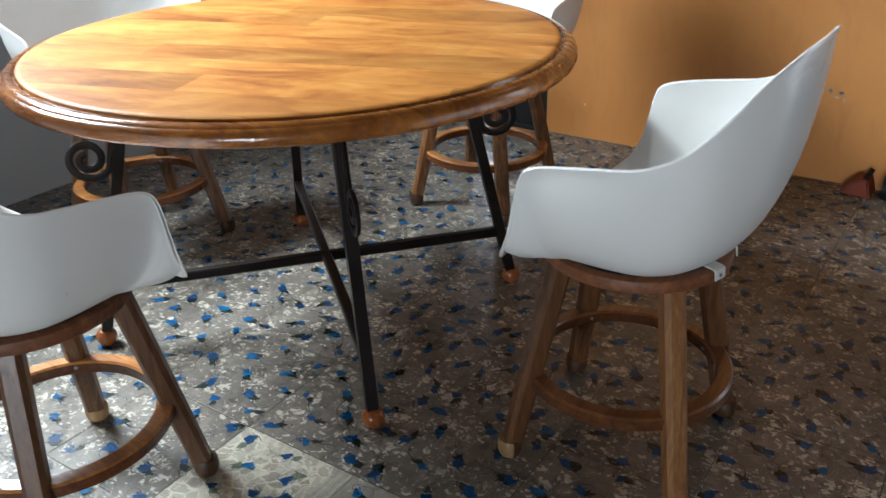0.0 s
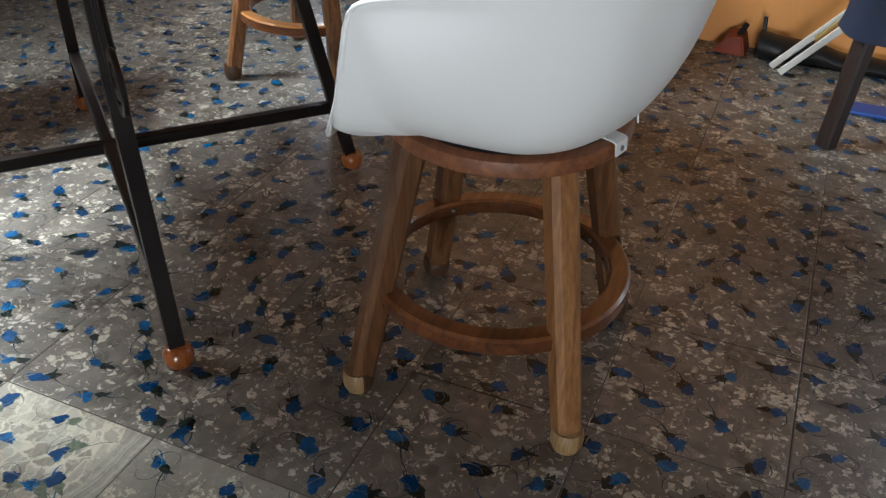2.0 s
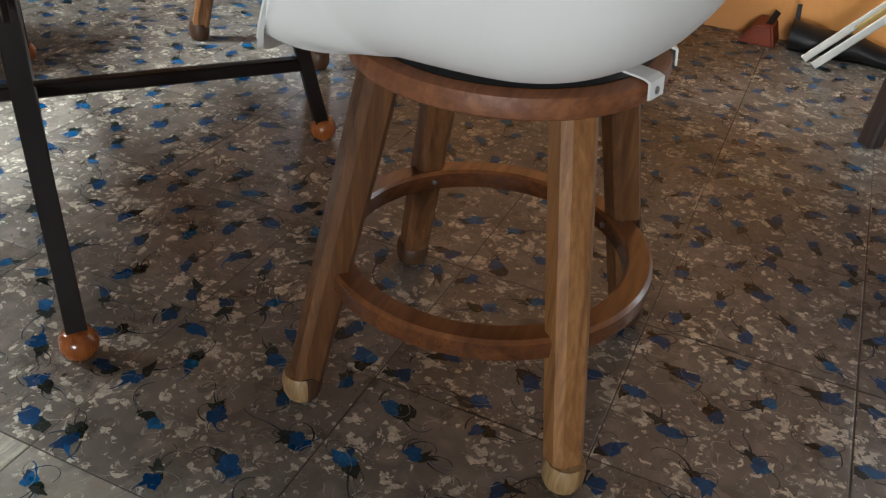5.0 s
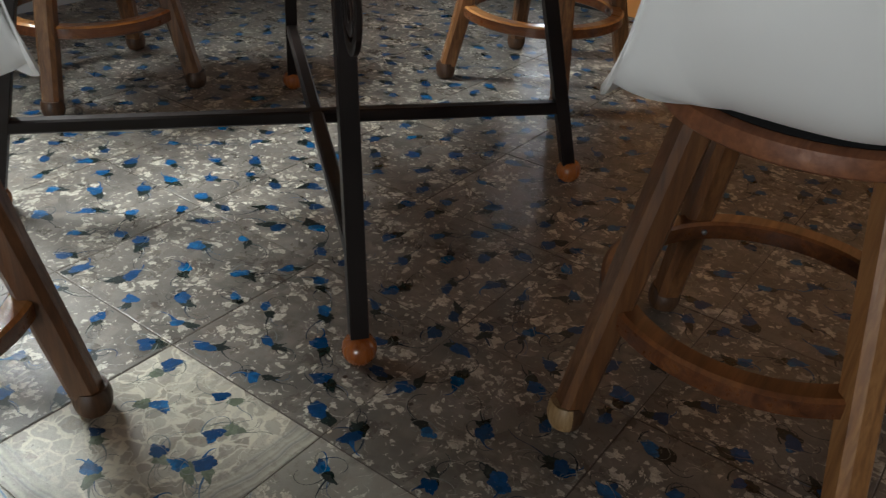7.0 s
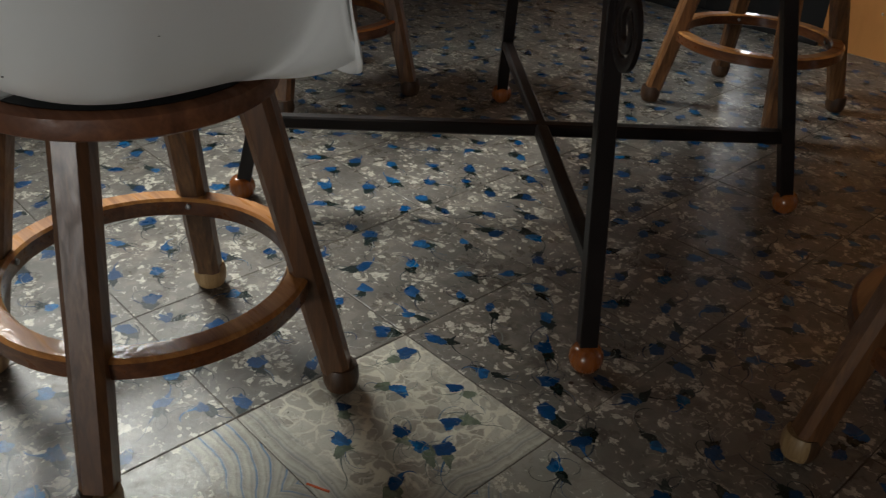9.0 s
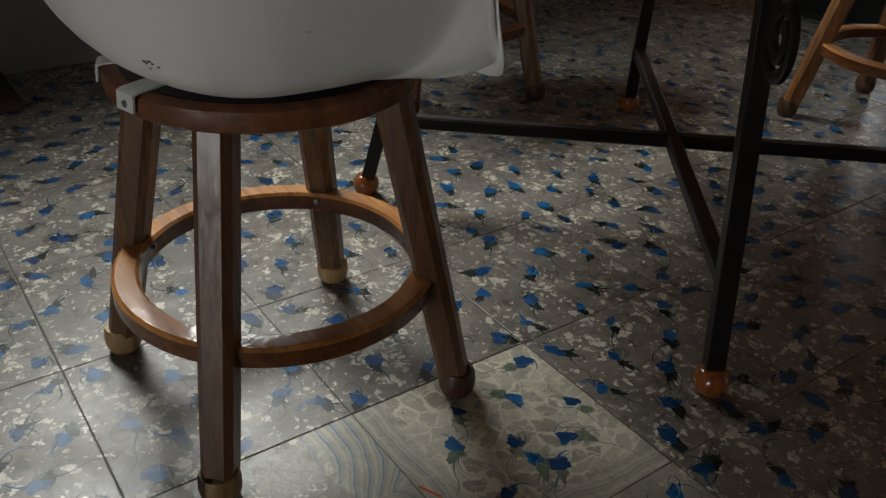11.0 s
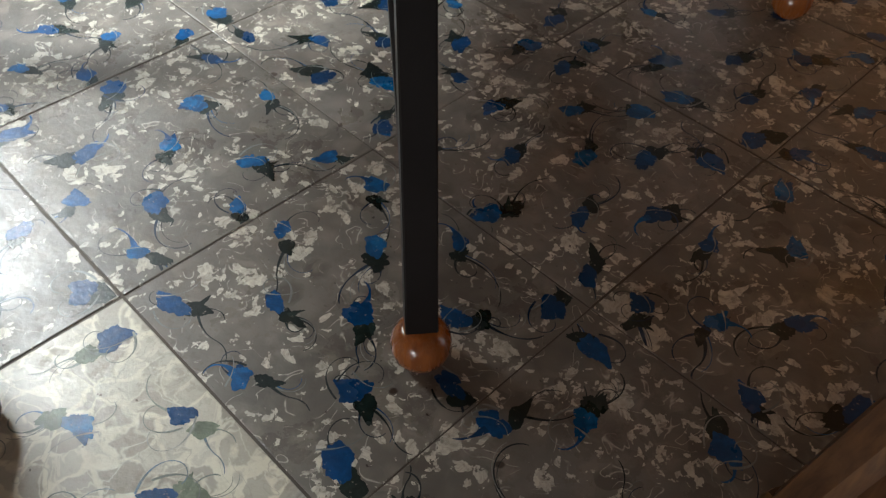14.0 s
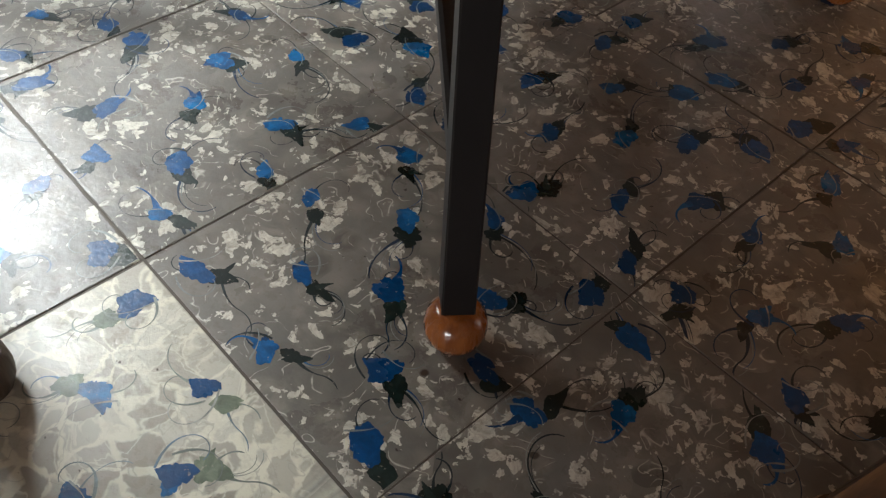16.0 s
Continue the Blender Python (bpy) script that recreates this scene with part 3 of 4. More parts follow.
# window in the west wall
win = thing("window_1", pose(0, 0, 0), "dark-framed window full of daylight", "window", kind="structure")
fx0, fx1 = X_LEFT - 0.36, X_LEFT - 0.30
for nm, y0, y1, z0, z1 in (("window_frame", WIN_Y0, WIN_Y1, WIN_Z0, WIN_Z0 + 0.05), ("window_frame", WIN_Y0, WIN_Y1, WIN_Z1 - 0.05, WIN_Z1),
                           ("window_frame", WIN_Y0, WIN_Y0 + 0.05, WIN_Z0 + 0.05, WIN_Z1 - 0.05), ("window_frame", WIN_Y1 - 0.05, WIN_Y1, WIN_Z0 + 0.05, WIN_Z1 - 0.05),
                           ("mullion", (WIN_Y0 + WIN_Y1) / 2 - 0.02, (WIN_Y0 + WIN_Y1) / 2 + 0.02, WIN_Z0 + 0.05, WIN_Z1 - 0.05)):
    part(nm, box_bm(fx0, fx1, y0, y1, z0, z1, 0.004), M_FRAME, win)
part("window_sill", box_bm(X_LEFT - 0.02, X_LEFT + 0.05, WIN_Y0 - 0.04, WIN_Y1 + 0.04, WIN_Z0 - 0.03, WIN_Z0, 0.004), M_GREYWALL, win)

# frame of the added window behind the walk, out of view
win2 = thing("window_2", pose(0, 0, 0), "wide low window out of view, added to light the chairs", "window", kind="structure")
for x0, x1, z0, z1 in ((SWIN_X0, SWIN_X1, SWIN_Z0, SWIN_Z0 + 0.05), (SWIN_X0, SWIN_X1, SWIN_Z1 - 0.05, SWIN_Z1),
                       (SWIN_X0, SWIN_X0 + 0.05, SWIN_Z0 + 0.05, SWIN_Z1 - 0.05), (SWIN_X1 - 0.05, SWIN_X1, SWIN_Z0 + 0.05, SWIN_Z1 - 0.05)):
    part("window_frame", box_bm(x0, x1, Y_NEAR - 0.09, Y_NEAR - 0.03, z0, z1, 0.004), M_FRAME, win2)

# frame of the doorway to the yard
door2 = thing("door_2", pose(0, 0, 0), "open doorway with a dark frame", "doorway", kind="structure")
for x0, x1, z0, z1 in ((OPEN_X0, OPEN_X0 + 0.05, 0, OPEN_Z1), (OPEN_X1 - 0.05, OPEN_X1, 0, OPEN_Z1), (OPEN_X0 + 0.05, OPEN_X1 - 0.05, OPEN_Z1 - 0.05, OPEN_Z1)):
    part("door_frame", box_bm(x0, x1, Y_FAR + 0.03, Y_FAR + 0.12, z0, z1, 0.004), M_FRAME, door2)

# dark door with a narrow glazed strip in the orange wall
door = thing("door_1", pose(0, 0, 0), "black metal door with a bright narrow pane", "door", kind="structure")
PX0, PX1, PZ0, PZ1 = -1.81, -1.61, 0.16, 0.84
for nm, x0, x1, z0, z1 in (("door_panel", DOOR_X0, PX0, 0.0, 2.05), ("door_panel", PX1, DOOR_X1, 0.0, 2.05),
                           ("kick_rail", PX0, PX1, 0.0, PZ0), ("top_rail", PX0, PX1, PZ1, 2.05)):
    part(nm, box_bm(x0, x1, Y_FAR + 0.01, Y_FAR + 0.06, z0, z1, 0.003), M_BLACK, door)
part("threshold", box_bm(DOOR_X0, DOOR_X1, Y_FAR - 0.02, Y_FAR + 0.009, -0.002, 0.02, 0.004), M_BLACK, door)


# ------------------------------------------------------------------ armchairs
def smooth_curve(keys, n):
    """Catmull-Rom through keys, n points in even steps of key number."""
    out = []
    m = len(keys) - 1
    for i in range(n):
        f = i / (n - 1) * m
        k = min(int(f), m - 1)
        t = f - k
        p0, p1, p2, p3 = (Vector(keys[max(k - 1, 0)]), Vector(keys[k]), Vector(keys[k + 1]), Vector(keys[min(k + 2, m)]))
        out.append(0.5 * ((2 * p1) + (p2 - p0) * t + (2 * p0 - 5 * p1 + 4 * p2 - p3) * t * t + (3 * p1 - p0 - 3 * p2 + p3) * t ** 3))
    return out


def shell_bm():
    """A moulded armchair shell: seat, two arms and back in one skin. It faces +y."""
    # right half of the rim, from the middle of the front to the middle of the back
    rim = [(0.0, 0.170, 0.488), (0.10, 0.170, 0.488), (0.19, 0.160, 0.493), (0.236, 0.146, 0.505), (0.261, 0.129, 0.525), (0.272, 0.114, 0.563),
           (0.276, 0.103, 0.618), (0.277, 0.091, 0.668), (0.278, 0.062, 0.688), (0.282, -0.005, 0.702), (0.283, -0.062, 0.711), (0.279, -0.118, 0.722),
           (0.262, -0.168, 0.749), (0.234, -0.210, 0.794), (0.187, -0.242, 0.841), (0.122, -0.264, 0.868), (0.06, -0.272, 0.876), (0.0, -0.275, 0.878)]
    half = smooth_curve(rim, 52)
    full = half + [Vector((-p.x, p.y, p.z)) for p in half[-2:0:-1]]
    n, rows = len(full), 16
    z0 = 0.4735
    bm = bmesh.new()
    grid = []
    for p in full:
        back = max(0.0, min(1.0, (-p.y - 0.10) / 0.18)) * (1 - min(1.0, abs(p.x) / 0.30) ** 2)
        front = max(0.0, min(1.0, (p.y - 0.10) / 0.08)) if p.z < 0.52 else max(0.0, 1 - (p.z - 0.52) / 0.12) * 0.8 * (1 if p.y > 0 else 0)
        flat = Vector((p.x, p.y, 0))
        d = flat.normalized()
        a = d * 0.085 + Vector((0, 0, z0))
        k1, k2 = 0.69, 0.970
        if back > 0:
            k1, k2 = k1 + 0.07 * back, k2 - 0.015 * back
        c1 = flat * k1 + Vector((0, 0, z0 - 0.004))
        rise = p.z - z0
        c2 = flat * k2 + Vector((0, 0, z0 + rise * (0.22 + 0.03 * back)))
        if front > 0:
            f1 = flat * 0.62 + Vector((0, 0, z0 - 0.001))
            f2 = flat * 0.90 + Vector((0, 0, z0 + 0.020 + rise * 0.15))
            c1, c2 = c1.lerp(f1, front), c2.lerp(f2, front)
        col = []
        for r in range(rows + 1):
            t = r / rows
            q = a * (1 - t) ** 3 + c1 * 3 * t * (1 - t) ** 2 + c2 * 3 * t * t * (1 - t) + p * t ** 3
            col.append(bm.verts.new(q))
        # thin rolled edge, turned outwards
        out = (p - c2).normalized() * 0.003 + d * 0.006
        col.append(bm.verts.new(p + out))
        lip = max(0.0, min(1.0, (0.57 - p.z) / 0.06)) if p.y > 0 else 0.0
        col.append(bm.verts.new(p + out * 1.35 + Vector((0, 0, -0.004)) + (d * 0.003 + Vector((0, 0, -0.005))) * lip))
        col.append(bm.verts.new(p + out * 1.35 + Vector((0, 0, -0.005)) + (d * 0.002 + Vector((0, 0, -0.013))) * lip))
        grid.append(col)
    mid = bm.verts.new((0, 0, z0))
    for k in range(n):
        j = (k + 1) % n
        bm.faces.new((mid, grid[k][0], grid[j][0]))
        for r in range(rows + 3):
            bm.faces.new((grid[k][r], grid[k][r + 1], grid[j][r + 1], grid[j][r]))
    bmesh.ops.recalc_face_normals(bm, faces=bm.faces[:])
    return bm


LEG_TOP, LEG_FOOT, DISC_Z = 0.150, 0.250, 0.440


def chair_leg_bm():
    """Splayed octagonal leg, thinner at the foot; its top lies at the origin of the disc's underside."""
    secs = []
    for z, w in ((DISC_Z, 0.0215), (0.30, 0.0215), (0.12, 0.0208), (0.034, 0.0200)):
        r = LEG_FOOT + (LEG_TOP - LEG_FOOT) * z / DISC_Z
        c = 0.42
        secs.append([(r + w * x, w * y, z) for x, y in ((1, 1 - c), (1 - c, 1), (c - 1, 1), (-1, 1 - c), (-1, c - 1), (c - 1, -1), (1 - c, -1), (1, c - 1))])
    bm = prism_bm(secs)
    return bm


def build_armchair(m, label):
    base = thing("armchair", m, label, "chair", "armchairs round the table")
    shell = part("shell", shell_bm(), M_SHELL, base, "white moulded plastic bucket shell", smooth=True)
    mod = shell.modifiers.new("thickness", "SOLIDIFY")
    mod.thickness, mod.offset = 0.005, -1.0
    part("swivel_plate", lathe_bm([(0, 0.4683), (0.161, 0.4683), (0.162, 0.4698), (0.120, 0.4712), (0, 0.4720)], 40, False), M_PLATE, base, "black swivel plate")
    part("seat_disc", lathe_bm([(0, DISC_Z), (0.173, DISC_Z), (0.179, DISC_Z + 0.004), (0.1805, DISC_Z + 0.014), (0.178, DISC_Z + 0.025), (0.173, DISC_Z + 0.028), (0, DISC_Z + 0.028)], 64, False),
         M_DISC, base, "reddish round wooden seat base", smooth=True)
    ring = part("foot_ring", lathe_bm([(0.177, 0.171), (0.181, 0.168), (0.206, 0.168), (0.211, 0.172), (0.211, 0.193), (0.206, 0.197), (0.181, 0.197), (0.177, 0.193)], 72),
         [M_RING_SIDE, M_RING], base, "reddish varnished wooden foot ring, golden on its top faces", smooth=True)
    # upward faces take the golden tone, all others the dark red
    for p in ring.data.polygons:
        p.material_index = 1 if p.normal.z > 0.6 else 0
    for k in range(4):
        leg = part("leg", chair_leg_bm(), M_LEG, base)
        leg.matrix_basis = pose(0, 0, 0, 0, 0, 45 + 90 * k)
        prof = [(0, 0.0), (0.014, 0.0), (0.021, 0.004), (0.0250, 0.014), (0.0260, 0.024), (0.0250, 0.035), (0.0225, 0.042), (0, 0.042)]
        cap = part("foot_cap", lathe_bm(prof, 20, False), M_CAP, leg, "pale turned wooden foot", smooth=True)
        cap.matrix_basis = pose(LEG_FOOT - 0.003, 0, 0)
        screw = part("screw", lathe_bm([(0, 0), (0.004, 0), (0.004, 0.003), (0.0015, 0.004), (0, 0.0035)], 10, False), M_SCREW, leg)
        screw.matrix_basis = pose(0.1765, 0, 0.183, 0, -90, 0)
    for a in (-108, -72):
        secs = [[(r - 0.0, -0.0145, z), (r, 0.0145, z), (r2, 0.0145, z2), (r2, -0.0145, z2)] for r, z, r2, z2 in
                ((0.105, 0.4722, 0.105, 0.4745), (0.176, 0.4690, 0.177, 0.4713), (0.1815, 0.4670, 0.1840, 0.4690), (0.1835, 0.4500, 0.1860, 0.4500))]
        clip = part("bracket", prism_bm(secs), M_CLIP, base, "white steel bracket bent over the seat base")
        clip.matrix_basis = pose(0, 0, 0, 0, 0, a)
        sc = part("screw", lathe_bm([(0, 0), (0.0045, 0), (0.004, 0.002), (0, 0.003)], 10, False), M_SCREW, clip)
        sc.matrix_basis = pose(0.1845, 0, 0.4575, 0, 90, 0)
    return base


def turn_brackets(chair, yaw):
    for ob in chair.children:
        if ob.name.split(".")[0] == "bracket":
            ob.matrix_basis = pose(0, 0, 0, 0, 0, yaw) @ ob.matrix_basis


chair_east = build_armchair(pose(-0.308, 1.422, 0, 0, 0, 92.6), "white plastic armchair on a swivel wooden stool base")
chair_south = copy_thing(chair_east, pose(-1.142, 0.681, 0, 0, 0, 1))
chair_north = copy_thing(chair_east, pose(-1.225, 2.382, 0, 0, 0, 180))
chair_west = copy_thing(chair_east, pose(-2.013, 1.575, 0, 0, 0, -102))
tagged(chair_south, "white plastic armchair with scuffed shell on a wooden stool base")
tagged(chair_north, "white plastic armchair on a wooden stool base before the orange wall")
tagged(chair_west, "white plastic armchair on a wooden stool base near the grey wall")
turn_brackets(chair_south, -3)


def swivel(chair, yaw):
    """The shell turned on its plate."""
    for ob in chair.children:
        if ob.name.split(".")[0] == "shell":
            ob.matrix_basis = pose(0, 0, 0, 0, 0, yaw) @ ob.matrix_basis


swivel(chair_east, -4.0)
for ob in chair_south.children:
    if ob.name.split(".")[0] in ("foot_ring", "shell", "swivel_plate", "seat_disc", "bracket"):
        # this stool sits a little lower
        ob.matrix_basis = pose(0, 0, -0.003) @ ob.matrix_basis


def foot_caps(chair, which):
    """Some feet are stained as dark as the legs."""
    for k, leg in enumerate([ob for ob in chair.children if ob.name.split(".")[0] == "leg"]):
        for cap in leg.children:
            if cap.name.split(".")[0] == "foot_cap" and k in which:
                cap.data = cap.data.copy()
                cap.data.materials[0] = M_CAP_DARK
                tagged(cap, "dark stained turned wooden foot")


def leg_tone(chair, k, mat):
    leg = [ob for ob in chair.children if ob.name.split(".")[0] == "leg"][k]
    leg.data = leg.data.copy()
    leg.data.materials[0] = mat


def half_cap(chair, k, facing):
    """A foot that is pale on one worn side and stained on the other; facing: degrees in plan."""
    leg = [ob for ob in chair.children if ob.name.split(".")[0] == "leg"][k]
    for cap in leg.children:
        if cap.name.split(".")[0] == "foot_cap":
            cap.data = cap.data.copy()
            cap.data.materials.append(M_CAP_DARK)
            turn = math.degrees(chair.matrix_basis.to_euler().z) + 45 + 90 * k
            d = Vector((math.cos(radians(facing - turn)), math.sin(radians(facing - turn)), 0))
            for p in cap.data.polygons:
                p.material_index = 0 if p.center.dot(d) > 0.006 else 1
            tagged(cap, "turned wooden foot, pale on one side and stained dark")


# east chair: a light front leg and three darker ones
for k, tone in ((0, M_LEG_DARK), (1, M_LEG_DARK), (2, M_LEG_LIGHT), (3, M_LEG_DARK)):
    leg_tone(chair_east, k, tone)
for k, tone in ((0, M_LEG_DARK), (1, M_LEG_MID), (2, M_LEG_MID), (3, M_LEG_DARK)):
    leg_tone(chair_south, k, tone)
# west chair: backlit shade on its legs put into a darker tone
for k in range(4):
    leg_tone(chair_west, k, M_LEG_MID)
half_cap(chair_east, 1, 235)
half_cap(chair_south, 3, 20)
foot_caps(chair_east, (0, 3))
# the top faces of this ring take a darker red
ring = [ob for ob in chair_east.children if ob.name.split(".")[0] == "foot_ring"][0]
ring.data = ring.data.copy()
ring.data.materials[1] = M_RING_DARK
tagged(ring, "dark red varnished wooden foot ring")
foot_caps(chair_south, (0,))
foot_caps(chair_west, (0, 1, 2, 3))
foot_caps(chair_north, (0, 1, 2, 3))


def on_shell(chair, place, size, mat, name, count, seed, spread):
    """Small flat marks or dots set on the outside of a chair's shell."""
    shell = [ob for ob in chair.children if ob.name.split(".")[0] == "shell"][0]
    me = shell.data
    tree = BVHTree.FromPolygons([v.co for v in me.vertices], [tuple(p.vertices) for p in me.polygons])
    rnd = random.Random(seed)
    for k in range(count):
        p = Vector(place) + Vector([rnd.uniform(-spread, spread) for _ in range(3)])
        hit, nor, _, _ = tree.find_nearest(p)
        side = Vector((hit.x, hit.y, 0)).normalized()
        if nor.dot(side) < 0:
            nor = -nor
            hit = hit + nor * 0.005
        turn = nor.to_track_quat("Z", "Y").to_matrix().to_4x4()
        bm = bmesh.new()
        n = 9
        r = size * rnd.uniform(0.5, 1.2)
        low, high = [], []
        for i in range(n):
            a = 2 * math.pi * i / n
            q = r * rnd.uniform(0.65, 1.1)
            x, y = q * math.cos(a), q * math.sin(a) * 0.7
            low.append(bm.verts.new((x, y, -0.002)))
            high.append(bm.verts.new((x * 0.9, y * 0.9, 0.0008)))
        bm.faces.new(high)
        for i in range(n):
            bm.faces.new((low[i], low[(i + 1) % n], high[(i + 1) % n], high[i]))
        ob = part(name, bm, mat, shell)
        ob.matrix_basis = Matrix.Translation(hit) @ turn


on_shell(chair_south, (0.150, -0.172, 0.540), 0.0022, M_SCUFF, "scuff_mark", 8, 5, 0.008)
on_shell(chair_south, (0.235, -0.072, 0.583), 0.0012, M_SCUFF, "scuff_mark", 1, 6, 0.0)
# two white dots painted in for small glints on the shell's back
on_shell(chair_east, (-0.040, -0.245, 0.672), 0.0042, M_CLIP, "rivet", 1, 7, 0.0)
on_shell(chair_east, (-0.012, -0.245, 0.662), 0.0042, M_CLIP, "rivet", 1, 8, 0.0)

# ------------------------------------------------------------------ round table
TX, TY, TURN_T = -1.202, 1.496, 0.0
table = thing("round_table", pose(TX, TY, 0, 0, 0, TURN_T), "round varnished wooden table on dark iron legs", "table")
R0 = 0.64
top = part("tabletop", lathe_bm([(0, 0.741), (0.602, 0.741), (0.611, 0.740), (0.615, 0.737), (0.617, 0.730), (0.620, 0.7295), (0.623, 0.734), (0.627, 0.735), (0.637, 0.733),
                           (0.6405, 0.730), (0.642, 0.7275), (0.646, 0.726), (0.650, 0.721), (0.653, 0.713), (0.653, 0.703), (0.649, 0.696), (0.640, 0.692), (0, 0.692)], 128, False),
     [M_TABLE, M_RIM], table, "honey-brown varnished board top with grooved rim", smooth=True)
for p in top.data.polygons:
    p.material_index = 1 if p.center.xy.length > 0.613 else 0


# the four legs of this hand-welded frame do not stand quite square: turn from the table's own axis, reach of the foot
LEG_AT = ((-38.0, 0.541), (47.6, 0.531), (138.7, 0.565), (230.2, 0.563))


def leg_r(z, k=0):
    return LEG_AT[k][1] - 0.235 * (z - 0.03) * LEG_AT[k][1] / 0.541


def leg_place(z, k):
    a = radians(LEG_AT[k][0])
    return Vector((leg_r(z, k) * math.cos(a), leg_r(z, k) * math.sin(a), z))


for k in range(4):
    a = LEG_AT[k][0]
    secs = []
    for z in (0.036, 0.25, 0.6915):
        w = 0.0135
        c = 0.10
        secs.append([(leg_r(z, k) + w * x, w * y, z) for x, y in ((1, 1 - c), (1 - c, 1), (c - 1, 1), (-1, 1 - c), (-1, c - 1), (c - 1, -1), (1 - c, -1), (1, c - 1))])
    leg = part("leg", prism_bm(secs), M_IRON, table, "dark painted square iron leg")
    leg.matrix_basis = pose(0, 0, 0, 0, 0, a)
    ball = part("ball_foot", lathe_bm([(0, 0), (0.012, 0.0), (0.019, 0.005), (0.0245, 0.014), (0.0262, 0.024), (0.0245, 0.034), (0.019, 0.042), (0.014, 0.045), (0, 0.045)], 24, False), M_BALL, leg, "orange varnished wooden ball", smooth=True)
    ball.matrix_basis = pose(leg_r(0.02, k), 0, 0)
    # flat iron scroll between leg and top
    pts = []
    cx, cz = leg_r(0.50, k) + 0.068, 0.50
    for i in range(46):
        f = i / 45
        ang = math.radians(200 + 600 * f)
        r = 0.052 * (1 - 0.74 * f)
        pts.append((cx + r * math.cos(ang), 0.0, cz + r * math.sin(ang)))
    lead = [(leg_r(0.66, k) + 0.016, 0, 0.66), (leg_r(0.60, k) + 0.017, 0, 0.60), (leg_r(0.55, k) + 0.018, 0, 0.545)]
    scroll = part("scroll", prism_bm(bar_sections(lead + pts[1:], 0.0085, 0.0045, up=Vector((0, 1, 0.001)))), M_IRON, leg, "curled iron scroll", smooth=True)
for k, zz in ((0, 0.164), (1, 0.1645)):
    a, b = leg_place(zz, k), leg_place(zz, k + 2)
    part("stretcher", prism_bm(bar_sections([a, b], 0.0125, 0.0125)), M_IRON, table, "dark iron cross bar")
for k, zz in ((0, 0.680), (1, 0.6805)):
    part("top_rail", prism_bm(bar_sections([leg_place(zz, k), leg_place(zz, k + 2)], 0.014, 0.010)), M_IRON, table)

# ------------------------------------------------------------------ clutter by the orange wall
def slanted_bar(a, b, w, h, mat, name, parent, up=Vector((0, 0, 1))):
    return part(name, prism_bm(bar_sections([a, b], w, h, up)), mat, parent)


chair2 = thing("wooden_chair", pose(0.18, 2.50, 0), "dark wooden chair with a navy jacket over it", "chair")
chair2.rotation_euler = Euler((0, 0, radians(-38)))
for x, y, x2, y2 in ((0.0, 0.0, 0.02, 0.02), (0.40, 0.0, 0.38, 0.02), (0.0, 0.38, 0.02, 0.36), (0.40, 0.38, 0.38, 0.36)):
    slanted_bar((x, y, 0), (x2, y2, 0.44), 0.021, 0.021, M_DARKWOOD, "leg", chair2, Vector((0, 1, 0)))
part("seat", box_bm(-0.02, 0.42, -0.02, 0.40, 0.441, 0.470, 0.008), M_DARKWOOD, chair2)
for x in (0.02, 0.38):
    slanted_bar((x, 0.375, 0.471), (x, 0.42, 0.92), 0.018, 0.018, M_DARKWOOD, "back_post", chair2, Vector((0, 1, 0)))
for z in (0.62, 0.75, 0.88):
    part("back_slat", box_bm(0.04, 0.36, 0.385 + (z - 0.47) * 0.1, 0.402 + (z - 0.47) * 0.1, z - 0.03, z + 0.03, 0.004), M_DARKWOOD, chair2)


def cloth_bm(w, d, drop, seed):
    """A jacket thrown over the seat: sags, hangs in folds down the front and the side."""
    rnd = random.Random(seed)
    bm = bmesh.new()
    nx, ny = 26, 30
    g = []
    for j in range(ny + 1):
        row = []
        for i in range(nx + 1):
            u, v = i / nx, j / ny
            s = v * (d + drop)
            x = (u - 0.5) * w
            fold = 0.012 * math.sin(u * 21 + 1.3 * math.sin(v * 6)) + 0.02 * noise.noise(Vector((u * 5, v * 5, seed)))
            if s < d:
                y, z = d - s, 0.012 + 0.010 * noise.noise(Vector((u * 4, v * 4, 3.0))) + 0.012
            else:
                h = s - d
                y, z = -0.014 - fold - 0.02 * h, 0.012 - h * (0.85 + 0.2 * math.sin(u * 5.0 + 0.6))
            row.append(bm.verts.new((x, y, z)))
        g.append(row)
    for j in range(ny):
        for i in range(nx):
            bm.faces.new((g[j][i], g[j][i + 1], g[j + 1][i + 1], g[j + 1][i]))
    bmesh.ops.recalc_face_normals(bm, faces=bm.faces[:])
    return bm


jacket = part("jacket", cloth_bm(0.50, 0.30, 0.185, 5), M_NAVY, None, smooth=True)
jm = jacket.modifiers.new("thickness", "SOLIDIFY")
jm.thickness = 0.006
jacket.matrix_basis = pose(0.335, 2.365, 0.470, 0, 0, -38)
tagged(jacket, "navy blue cloth jacket draped over the dark chair", "jacket")

strips = thing("plastic_strips", pose(0.0, 2.95, 0), "two white plastic strips leaning by the chair", "strips")
for dx, dy in ((0.0, 0.02), (0.028, -0.02)):
    slanted_bar((dx - 0.002, dy, 0.006), (dx + 0.30, dy - 0.02, 0.36), 0.010, 0.0035, M_WHITE_STICK, "strip", strips, Vector((0, 1, 0.2)))
slanted_bar((0.10, 0.0, 0.115), (0.28, -0.02, 0.33), 0.006, 0.004, M_YELLOW, "foam_strip", strips, Vector((0, 1, 0.2)))

